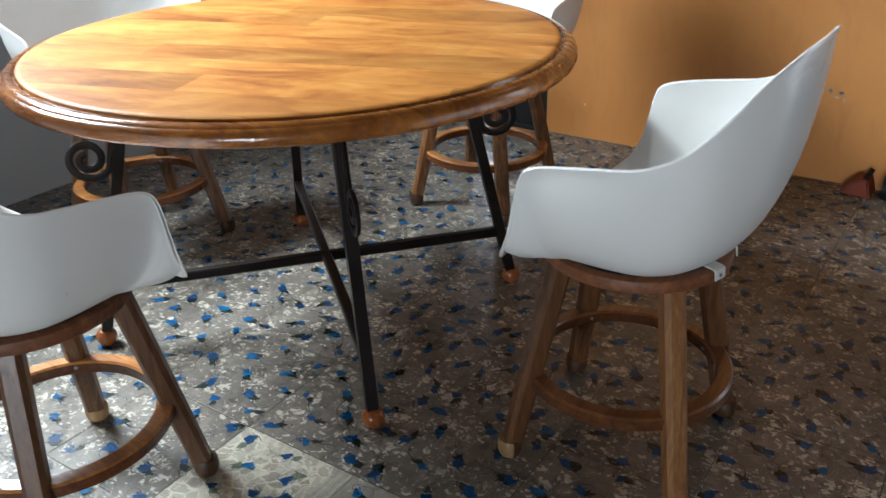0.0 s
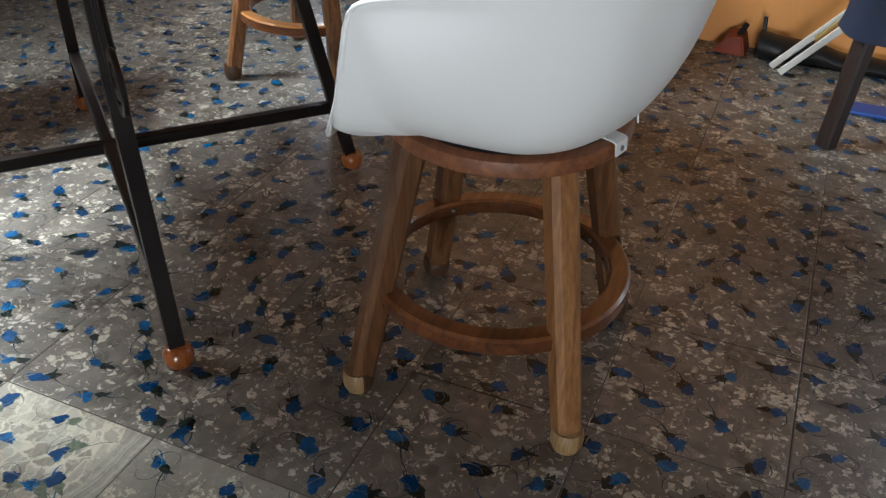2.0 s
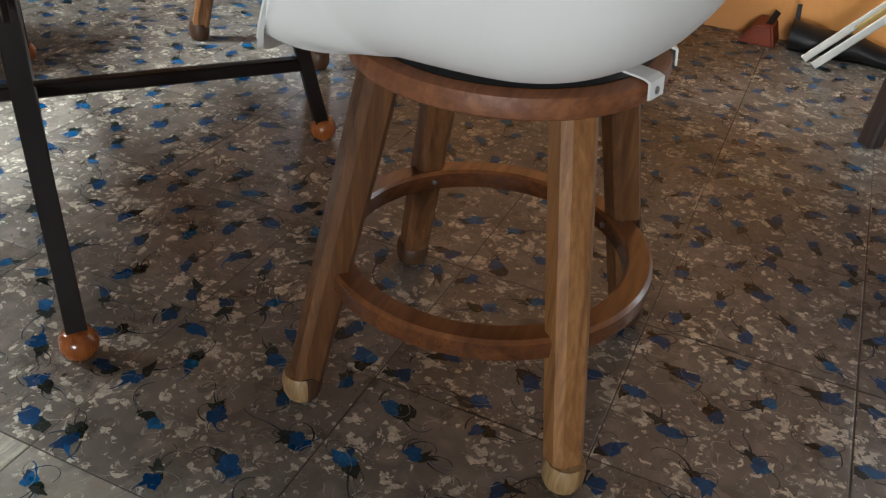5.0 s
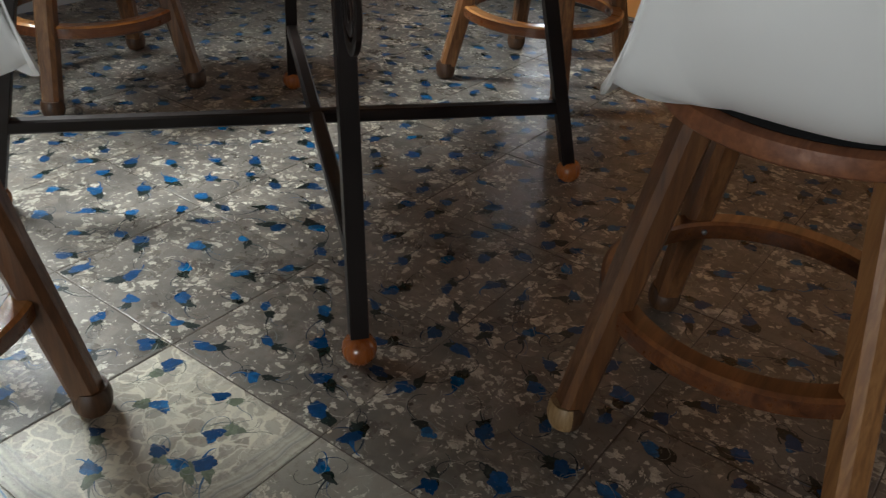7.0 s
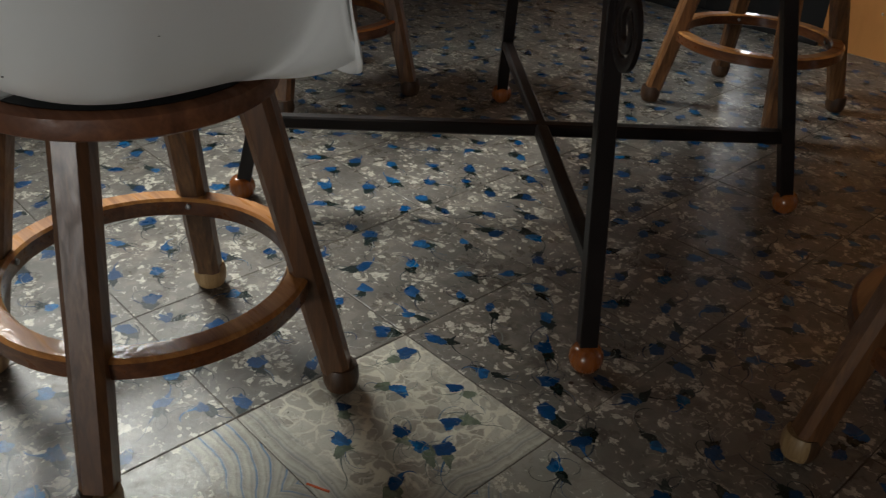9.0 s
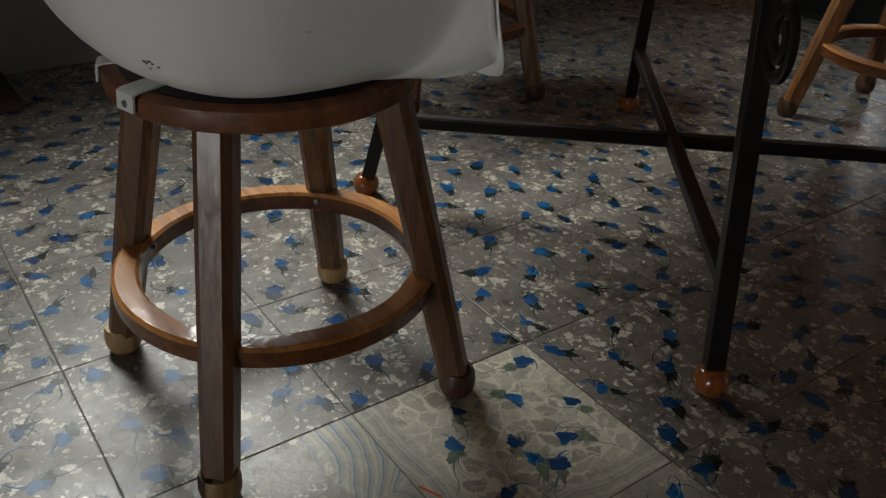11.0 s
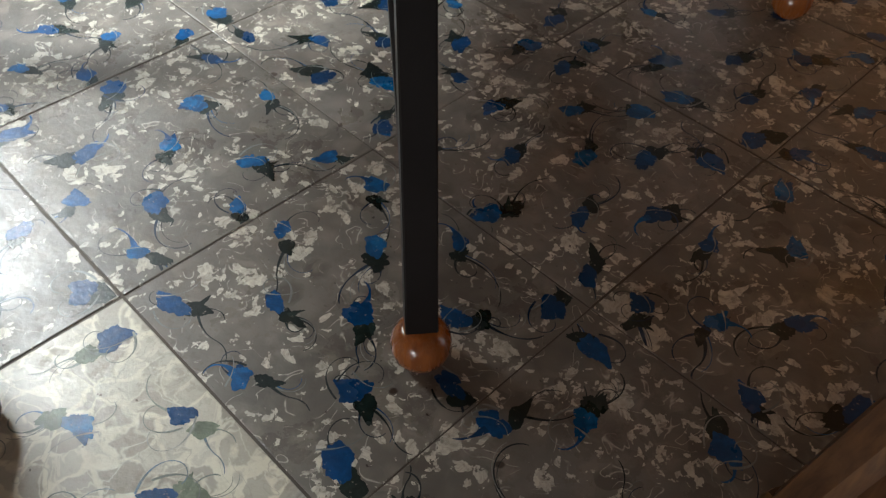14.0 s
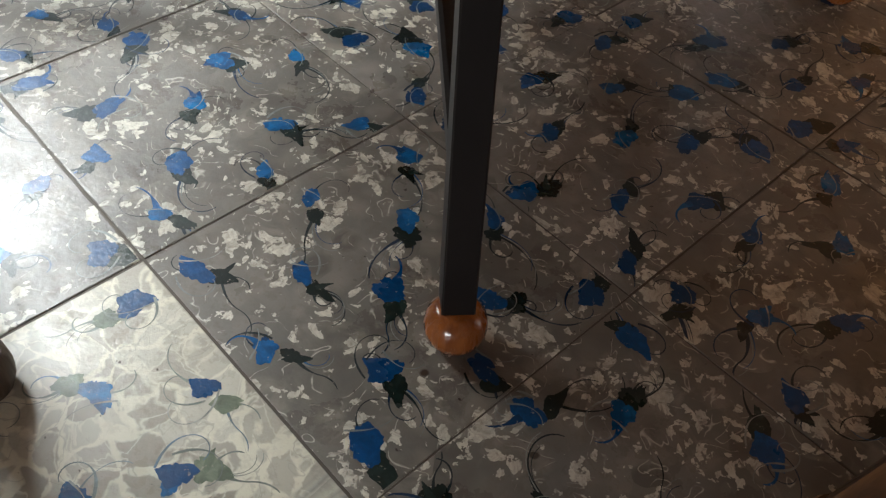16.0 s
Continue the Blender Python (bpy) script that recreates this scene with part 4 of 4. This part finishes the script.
pan = thing("dustpan", pose(-0.135, 3.06, 0), "dull red plastic dustpan on the floor", "dustpan")
bm = bmesh.new()
vs = [bm.verts.new(p) for p in ((-0.055, -0.035, 0.002), (0.050, -0.050, 0.002), (0.055, 0.045, 0.002), (-0.035, 0.045, 0.002), (-0.02, -0.012, 0.045), (0.030, -0.020, 0.052), (0.038, 0.038, 0.066), (-0.008, 0.040, 0.066))]
for f in ((0, 1, 5, 4), (1, 2, 6, 5), (2, 3, 7, 6), (3, 0, 4, 7), (4, 5, 6, 7), (3, 2, 1, 0)):
    bm.faces.new([vs[i] for i in f])
bmesh.ops.recalc_face_normals(bm, faces=bm.faces[:])
bmesh.ops.bevel(bm, geom=bm.edges[:], offset=0.005, segments=2, affect="EDGES")
part("scoop", bm, M_RED, pan)
slanted_bar((0.02, 0.0, 0.055), (0.032, 0.035, 0.080), 0.009, 0.006, M_BLACK, "handle", pan, Vector((0, 1, 0)))

bag = thing("plastic_bag", pose(0.075, 3.05, 0), "crumpled black bag lying along the orange wall", "bag")
bm = bmesh.new()
ring_n = 14
secs = []
for i in range(22):
    f = i / 21
    x = -0.13 + 0.62 * f
    hh = 0.020 + 0.022 * (1 - f) ** 2 + 0.010 * noise.noise(Vector((f * 6, 2, 0)))
    ww = 0.045 + 0.012 * noise.noise(Vector((f * 5, 7, 1)))
    secs.append([(x, ww * math.cos(2 * math.pi * k / ring_n), max(0.001, hh + hh * math.sin(2 * math.pi * k / ring_n) * (1 + 0.1 * noise.noise(Vector((f * 9, k, 4)))))) for k in range(ring_n)])
bm.free()
part("sack", prism_bm(secs), M_BLACK, bag, "crumpled black plastic", smooth=True)
slanted_bar((-0.118, 0.0, 0.05), (-0.126, 0.025, 0.118), 0.006, 0.005, M_BLACK, "stub", bag, Vector((0, 1, 0)))

lid = thing("serving_tray", pose(0.27, 2.76, 0), "flat blue plastic tray on the floor tiles", "tray")
part("base", box_bm(-0.05, 0.12, -0.035, 0.035, 0.0005, 0.012, 0.004), M_BLUEP, lid)

# ------------------------------------------------------------------ seat corner by the west wall
matt = thing("floor_mat", pose(-2.50, 0.25, 0), "dark brown floor mat along the grey wall", "mat")
part("pad", box_bm(-0.14, 0.14, -0.75, 0.34, 0.0005, 0.028, 0.008), M_MAT, matt)
bm = bmesh.new()
bmesh.ops.create_uvsphere(bm, u_segments=40, v_segments=24, radius=1)
for v in bm.verts:
    c = v.co.copy()
    sx = 0.105 * math.copysign(abs(c.x) ** 0.8, c.x)
    sy = 0.17 * math.copysign(abs(c.y) ** 0.55, c.y)
    sz = 0.10 * math.copysign(abs(c.z) ** 0.6, c.z)
    k = 1 + 0.05 * noise.noise(c * 2.3)
    v.co = Vector((sx * k, sy * k, 0.10 + sz * k))
cushion = part("cushion", bm, M_ORANGE_CLOTH, None, smooth=True)
cushion.matrix_basis = pose(-2.47, 0.40, 0.028, 0, -5, 0)
tagged(cushion, "plump orange fabric cushion on a dark mat", "cushion")

# ------------------------------------------------------------------ floor tiles
mark = part("crayon_mark", box_bm(-0.016, 0.016, -0.0012, 0.0012, -0.001, 0.0012), M_CRAYON, floor, "short orange crayon stroke")
mark.matrix_basis = pose(-0.835, 0.722, 0, 0, 0, 25)
TILE, GX, GY = 0.30, -1.008, 1.012
# thirteen sprigs a tile, in quincunx (cm from the tile's lower corner)
LATTICE = [(3.6, 3.0), (16.0, 2.8), (27.0, 3.0), (10.0, 9.0), (22.0, 8.7), (3.4, 15.0), (16.0, 14.5), (27.0, 14.8),
           (10.3, 20.6), (22.3, 20.3), (4.0, 26.8), (15.8, 27.0), (27.3, 27.0)]
# hand-set tiles: flower x, y and leaf x, y
SPRIGS_A = [(3.8, 2.7, 6.0, 4.1), (9.8, 9.6, 12.0, 9.4), (3.0, 15.6, 5.1, 14.5), (10.7, 20.8, 12.4, 19.5), (16.0, 27.1, 17.2, 25.9), (16.0, 14.2, 17.8, 13.2), (22.3, 20.1, 24.2, 21.7),
            (27.6, 27.3, 27.4, 29.0), (14.4, 2.5, 16.3, 3.9), (21.9, 8.6, 23.5, 8.4), (26.9, 14.9, 28.6, 14.5), (26.0, 3.5, 28.8, 2.9), (4.4, 26.5, 6.1, 24.9)]
SPRIGS_B = [(14.7, 27.2, 16.5, 26.7), (27.7, 25.4, 28.9, 26.3), (22.8, 19.2, 24.7, 19.6), (27.3, 14.4, 29.0, 13.6), (21.5, 8.5, 23.1, 8.1), (26.1, 3.7, 28.2, 4.7), (10.4, 20.3, 11.9, 21.1),
            (1.9, 15.3, 3.5, 13.9), (2.2, 3.3, 1.8, 1.8), (10.2, 7.3, 9.6, 5.2), (14.7, 14.5), (15.7, 3.1), (4.7, 26.6, 3.7, 26.2)]
SPRIGS_C = [(11.0, 10.2, 11.0, 11.5), (15.4, 1.9, 16.7, 4.4), (27.6, 2.7, 26.8, 4.9), (21.9, 8.4, 21.6, 10.5), (27.0, 14.2, 27.9, 15.8), (16.6, 15.8, 15.7, 17.8), (21.1, 20.4, 21.4, 22.4),
            (26.4, 25.4, 25.1, 25.8), (16.0, 26.7, 15.1, 26.4), (10.3, 21.0, 11.1, 22.4), (3.7, 14.9, 4.3, 16.1), (4.3, 26.6, 4.8, 28.1), (3.6, 3.0, 4.2, 4.8)]
SPRIGS_D = [(3.6, 27.0, 3.7, 24.4), (9.4, 20.7, 7.3, 19.3), (14.1, 27.0, 17.7, 27.8), (19.0, 21.6, 20.8, 24.5), (12.3, 8.2), (16.1, 15.3), (20.0, 15.5), (22.2, 17.3), (7.3, 12.4), (22.7, 8.9)]
SPRIGS_E = [(2.2, 14.6, 3.2, 17.2), (7.2, 20.3), (3.2, 26.6, 1.9, 26.6), (16.6, 26.5)]
SPRIGS_F = [(3.1, 14.8, 3.2, 13.2), (9.3, 20.6), (4.0, 27.1, 5.3, 23.6), (3.1, 3.9, 3.9, 1.9), (9.0, 7.2, 8.7, 5.1), (14.2, 12.5, 13.5, 10.8), (15.4, 2.4, 16.3, 1.6)]
SPRIGS_G = [(17.1, 2.1, 18.9, 2.8), (22.9, 8.0, 23.1, 9.9), (27.3, 14.5), (27.3, 2.1, 28.6, 4.3), (11.8, 7.3, 11.6, 5.3), (17.4, 13.7), (23.1, 20.1, 25.1, 21.9), (3.6, 2.6)]
SPRIGS_H = [(27.4, 16.0), (22.0, 8.8, 19.7, 9.2), (28.0, 3.1, 26.3, 5.4), (16.4, 4.1, 14.2, 3.8), (28.4, 27.5, 28.0, 25.6), (16.1, 14.5)]
SPRIGS_I = [(1.9, 27.6), (9.5, 12.7), (16.1, 4.6), (26.3, 4.3), (21.0, 24.0), (25.2, 27.6)]
SPRIGS_J = [(26.6, 4.3), (19.5, 9.0), (13.4, 13.8), (14.7, 26.5), (25.7, 27.4), (6.6, 7.9)]


def clamp_pt(x, y, z, e):
    h = TILE / 2 - 0.003
    return (max(-h, min(h, x)), max(-h, min(h, y)), z)


def blob(bm, x, y, turn, length, width, z, mat, rnd, point=0.5):
    """A ragged petal or leaf, pointed at its far end."""
    n = 44
    ph = rnd.random() * 9
    vs = []
    for k in range(n):
        a = 2 * math.pi * k / n
        r = 1 + 0.13 * math.sin(2 * a + ph) + 0.12 * math.sin(3 * a + 2.3 * ph) + 0.07 * math.sin(5 * a + 2 * ph) + 0.035 * math.sin(9 * a + 3 * ph) + 0.035 * math.sin(14 * a + 5 * ph) + 0.11 * (rnd.random() - 0.5) - (rnd.uniform(0.08, 0.22) if rnd.random() < 0.05 else 0)
        px = length * math.cos(a) * r * (1 + point * max(0, math.cos(a)) ** 3)
        py = width * math.sin(a) * r * (1 - 0.35 * max(0, math.cos(a)))
        c, s = math.cos(turn), math.sin(turn)
        vs.append(bm.verts.new(clamp_pt(x + px * c - py * s, y + px * s + py * c, z, 0)))
    f = bm.faces.new(vs)
    f.material_index = mat
    if f.normal.z < 0:
        f.normal_flip()


def tendril(bm, x, y, turn, length, curl, width, z, mat, sway=0.0, blunt=0.25):
    """A thin stem that curls one way, or with sway swings back like an S."""
    n = 18
    a, px, py = turn, x, y
    left, right = [], []
    for i in range(n + 1):
        f = i / n
        w = width * (1 - (1 - blunt) * f) * (0.75 + 0.25 * math.sin(f * 9))
        left.append(bm.verts.new(clamp_pt(px - w * math.sin(a), py + w * math.cos(a), z, 0)))
        right.append(bm.verts.new(clamp_pt(px + w * math.sin(a), py - w * math.cos(a), z, 0)))
        px += length / n * math.cos(a)
        py += length / n * math.sin(a)
        a += curl / n * (0.25 + 1.5 * f) * (1 - sway * (2 if f > 0.5 else 0))
    for i in range(n):
        f = bm.faces.new((left[i], right[i], right[i + 1], left[i + 1]))
        f.material_index = mat


def tile_mesh(name, seed, sprigs=None, mats=(M_TILE, M_BLUE, M_GREEN, M_STEM, M_PALE_LINE), amount=1.0, fill=True, size=1.0):
    """One cement tile with its painted sprigs: a blue flower, a dark leaf beside it and curling stems."""
    rnd = random.Random(seed)
    h, e, d = TILE / 2 - 0.0011, 0.0007, 0.012
    bm = bmesh.new()
    # worn rim: the arris wanders and is chipped here and there
    ring, wear = [], random.Random(seed + 500)
    for cx, cy, ux, uy in ((-1, -1, 1, 0), (1, -1, 0, 1), (1, 1, -1, 0), (-1, 1, 0, -1)):
        for k in range(26):
            f = 2 * k / 26
            cut = e * wear.uniform(0.3, 1.7) + (wear.uniform(0.0006, 0.0022) if wear.random() < 0.10 else 0)
            ring.append((cx + ux * f, cy + uy * f, cut))
    top = [bm.verts.new((x * (h - c), y * (h - c), 0)) for x, y, c in ring]
    mid = [bm.verts.new((x * h, y * h, -0.6 * e)) for x, y, c in ring]
    low = [bm.verts.new((x * h, y * h, -d)) for x, y, c in ring]
    bm.faces.new(top)
    for a, b in ((mid, top), (low, mid)):
        for k in range(len(ring)):
            m = (k + 1) % len(ring)
            bm.faces.new((a[k], a[m], b[m], b[k]))
    flowers = []
    heading = [math.atan2(q[3] - q[1], q[2] - q[0]) for q in sprigs or () if len(q) == 4]
    flow = math.atan2(sum(math.sin(a) for a in heading), sum(math.cos(a) for a in heading)) if heading else 0.0
    for q in sprigs or ():
        if len(q) == 4:
            flowers.append((q[0], q[1], math.atan2(q[3] - q[1], q[2] - q[0]), min(2.4, math.hypot(q[3] - q[1], q[2] - q[0]))))
        else:
            flowers.append((q[0], q[1], flow + rnd.uniform(-0.8, 0.8), rnd.uniform(1.4, 2.0)))
    if fill:
        for x, y in LATTICE:
            if rnd.random() < amount and all(math.hypot(x - f[0], y - f[1]) > 4.5 for f in flowers):
                flowers.append((x + rnd.uniform(-0.8, 0.8), y + rnd.uniform(-0.8, 0.8), flow + rnd.uniform(-0.9, 0.9), rnd.uniform(1.3, 2.1)))
    z = 0.00012
    for fx, fy, a, gap in flowers:
        x, y = fx / 100 - TILE / 2, fy / 100 - TILE / 2
        s = rnd.uniform(0.90, 1.28) * size
        lx, ly = x + gap / 100 * math.cos(a), y + gap / 100 * math.sin(a)
        # stems underneath: one long, swinging from the leaf, with a shorter fork
        side = rnd.choice((-1, 1))
        away = a + side * rnd.uniform(0.2, 1.1)
        long_ = rnd.uniform(0.045, 0.085)
        tendril(bm, lx, ly, away, long_, -side * rnd.uniform(1.2, 3.0), rnd.uniform(0.0013, 0.0023), z, 3, sway=rnd.choice((0, 0, 1)))
        bend = -side * rnd.uniform(1.2, 3.0)
        if rnd.random() < 0.75:
            tendril(bm, lx + 0.0014, ly + 0.0014, away + 0.06, long_ * 0.85, bend, 0.0009, z + 0.00003, 4)
            tendril(bm, lx + 0.0026, ly + 0.0026, away + 0.10, long_ * 0.7, bend, 0.0008, z + 0.00004, rnd.choice((1, 3)))
        if rnd.random() < 0.7:
            tendril(bm, lx, ly, away - side * rnd.uniform(0.8, 1.6), rnd.uniform(0.025, 0.05), side * rnd.uniform(1.5, 4.0), rnd.uniform(0.0012, 0.0020), z, 3)
        if rnd.random() < 0.55:
            tendril(bm, x, y, a + math.pi + rnd.uniform(-0.8, 0.8), rnd.uniform(0.03, 0.06), side * rnd.uniform(1.5, 4.2), rnd.uniform(0.0009, 0.0016), z, 3)
        # leaf
        blob(bm, lx, ly, a + rnd.uniform(-0.7, 0.7), 0.0108 * s * rnd.uniform(0.85, 1.3), 0.0098 * s * rnd.uniform(0.65, 1.2), z + 0.00008, 2, rnd, rnd.choice((0.0, 0.3, 0.6)))
        if rnd.random() < 0.25:
            blob(bm, lx - 0.006 * math.sin(a), ly + 0.006 * math.cos(a), a + 1.2, 0.0065 * s, 0.0035 * s, z + 0.00011, 2, rnd, 0.5)
        # flower, of one or two lobes, some with a tail drawn out of them
        blob(bm, x, y, a + math.pi + rnd.uniform(-0.7, 0.7), 0.0114 * s * rnd.uniform(0.9, 1.25), 0.0112 * s * rnd.uniform(0.8, 1.15), z + 0.00016, 1, rnd, rnd.choice((-0.15, -0.1, 0.0, 0.2)))
        if rnd.random() < 0.5:
            w = a + math.pi + rnd.uniform(-1.3, 1.3)
            blob(bm, x + 0.006 * s * math.cos(w), y + 0.006 * s * math.sin(w), w, 0.0088 * s, 0.0070 * s, z + 0.00013, 1, rnd, 0.1)
        if rnd.random() < 0.35:
            w = a + math.pi + rnd.uniform(-1.0, 1.0)
            tendril(bm, x + 0.006 * math.cos(w), y + 0.006 * math.sin(w), w, rnd.uniform(0.02, 0.04), rnd.choice((-1, 1)) * rnd.uniform(0.8, 2.6), 0.0036 * s, z + 0.00019, 1, blunt=0.06)
        # a loop combed round or across the flower
        for _ in range(rnd.choice((0, 1, 1, 2))):
            w, way = rnd.uniform(0, 6.28), rnd.choice((-1, 1))
            tendril(bm, x + 0.014 * s * math.cos(w), y + 0.014 * s * math.sin(w), w + way * 1.5, rnd.uniform(0.05, 0.075), way * rnd.uniform(3.6, 5.2), rnd.uniform(0.0009, 0.0015), z + 0.00022, rnd.choice((3, 3, 4)))
        if rnd.random() < 0.65:
            w = a + rnd.uniform(-0.9, 0.9)
            tendril(bm, x - 0.016 * s * math.cos(w), y - 0.016 * s * math.sin(w), w + 0.5, 0.036 * s, rnd.choice((-1, 1)) * rnd.uniform(0.9, 2.2), 0.0010, z + 0.00025, 4)
    me = bpy.data.meshes.new(name)
    bm.to_mesh(me)
    bm.free()
    for m in mats:
        me.materials.append(m)
    return me


variants = [tile_mesh("tile", 100 + k) for k in range(16)]
special = {(0, 0): tile_mesh("tile", 7, SPRIGS_A), (-1, 0): tile_mesh("tile", 8, SPRIGS_B), (0, 1): tile_mesh("tile", 9, SPRIGS_C),
           (0, -1): tile_mesh("tile", 10, SPRIGS_D, (M_TILE_LIGHT, M_BLUE, M_SAGE, M_PALE_STEM, M_PALE_LINE), fill=False, size=0.95),
           (1, 0): tile_mesh("tile", 13, SPRIGS_E), (1, 1): tile_mesh("tile", 14, SPRIGS_F), (0, 2): tile_mesh("tile", 15, SPRIGS_G),
           (-1, 1): tile_mesh("tile", 16, SPRIGS_H), (-1, -2): tile_mesh("tile", 17, SPRIGS_I), (-2, -1): tile_mesh("tile", 18, SPRIGS_J),
           (0, -2): tile_mesh("tile", 11, None, (M_TILE_WAVY, M_BLUE, M_GREEN, M_STEM, M_PALE_LINE), 0.35),
           (1, -1): tile_mesh("tile", 12, None, (M_TILE_COMBED, M_BLUE, M_GREEN, M_STEM, M_PALE_LINE), 0.5)}
pick = random.Random(77)
for i in range(-6, 9):
    for j in range(-7, 8):
        x, y = GX + (i + 0.5) * TILE, GY + (j + 0.5) * TILE
        me = special.get((i, j))
        t = new("tile", me or pick.choice(variants))
        t.parent = floor
        t.matrix_basis = pose(x + pick.uniform(-0.0006, 0.0006), y + pick.uniform(-0.0006, 0.0006), pick.uniform(-0.0003, 0.0002), pick.uniform(-0.05, 0.05), pick.uniform(-0.05, 0.05),
                              0 if me else pick.choice((0, 90, 180, 270)))

# the rest of the floor, away from the walk: the same tiles, joined, with simpler sprigs
verts, faces, slots = [], [], []
rest = random.Random(31)


def patch(points, z, slot):
    n = len(verts)
    verts.extend((px, py, z) for px, py in points)
    faces.append(tuple(range(n, n + len(points))))
    slots.append(slot)


for i in range(-6, 14):
    for j in range(-19, 8):
        if i < 9 and j > -8:
            continue
        x0, y0 = GX + i * TILE, GY + j * TILE
        if x0 > X_RIGHT or y0 + TILE < Y_NEAR:
            continue
        g = 0.0012
        patch([(x0 + g, y0 + g), (x0 + TILE - g, y0 + g), (x0 + TILE - g, y0 + TILE - g), (x0 + g, y0 + TILE - g)], rest.uniform(-0.0002, 0.0002), 0)
        way = rest.choice((0.0, 1.57, 3.14, 4.71))
        for u, v in LATTICE:
            cx, cy = x0 + u / 100 + rest.uniform(-0.008, 0.008), y0 + v / 100 + rest.uniform(-0.008, 0.008)
            th = way + rest.uniform(-0.8, 0.8)
            for slot, off, r in ((2, 0.0165, 0.0092), (1, 0.0, 0.0118)):
                k = [r * rest.uniform(0.75, 1.25) for _ in range(9)]
                patch([(cx + off * math.cos(th) + k[q] * math.cos(q * 0.698), cy + off * math.sin(th) + k[q] * math.sin(q * 0.698)) for q in range(9)], 0.0005 + 0.0002 * slot, slot)
me = bpy.data.meshes.new("far_tiles")
me.from_pydata(verts, [], faces)
for m in (M_TILE, M_BLUE, M_GREEN):
    me.materials.append(m)
me.polygons.foreach_set("material_index", slots)
far = new("far_tiles", me)
far.parent = floor
tagged(far, "marbled tiles with blue flowers", kind="stuff")
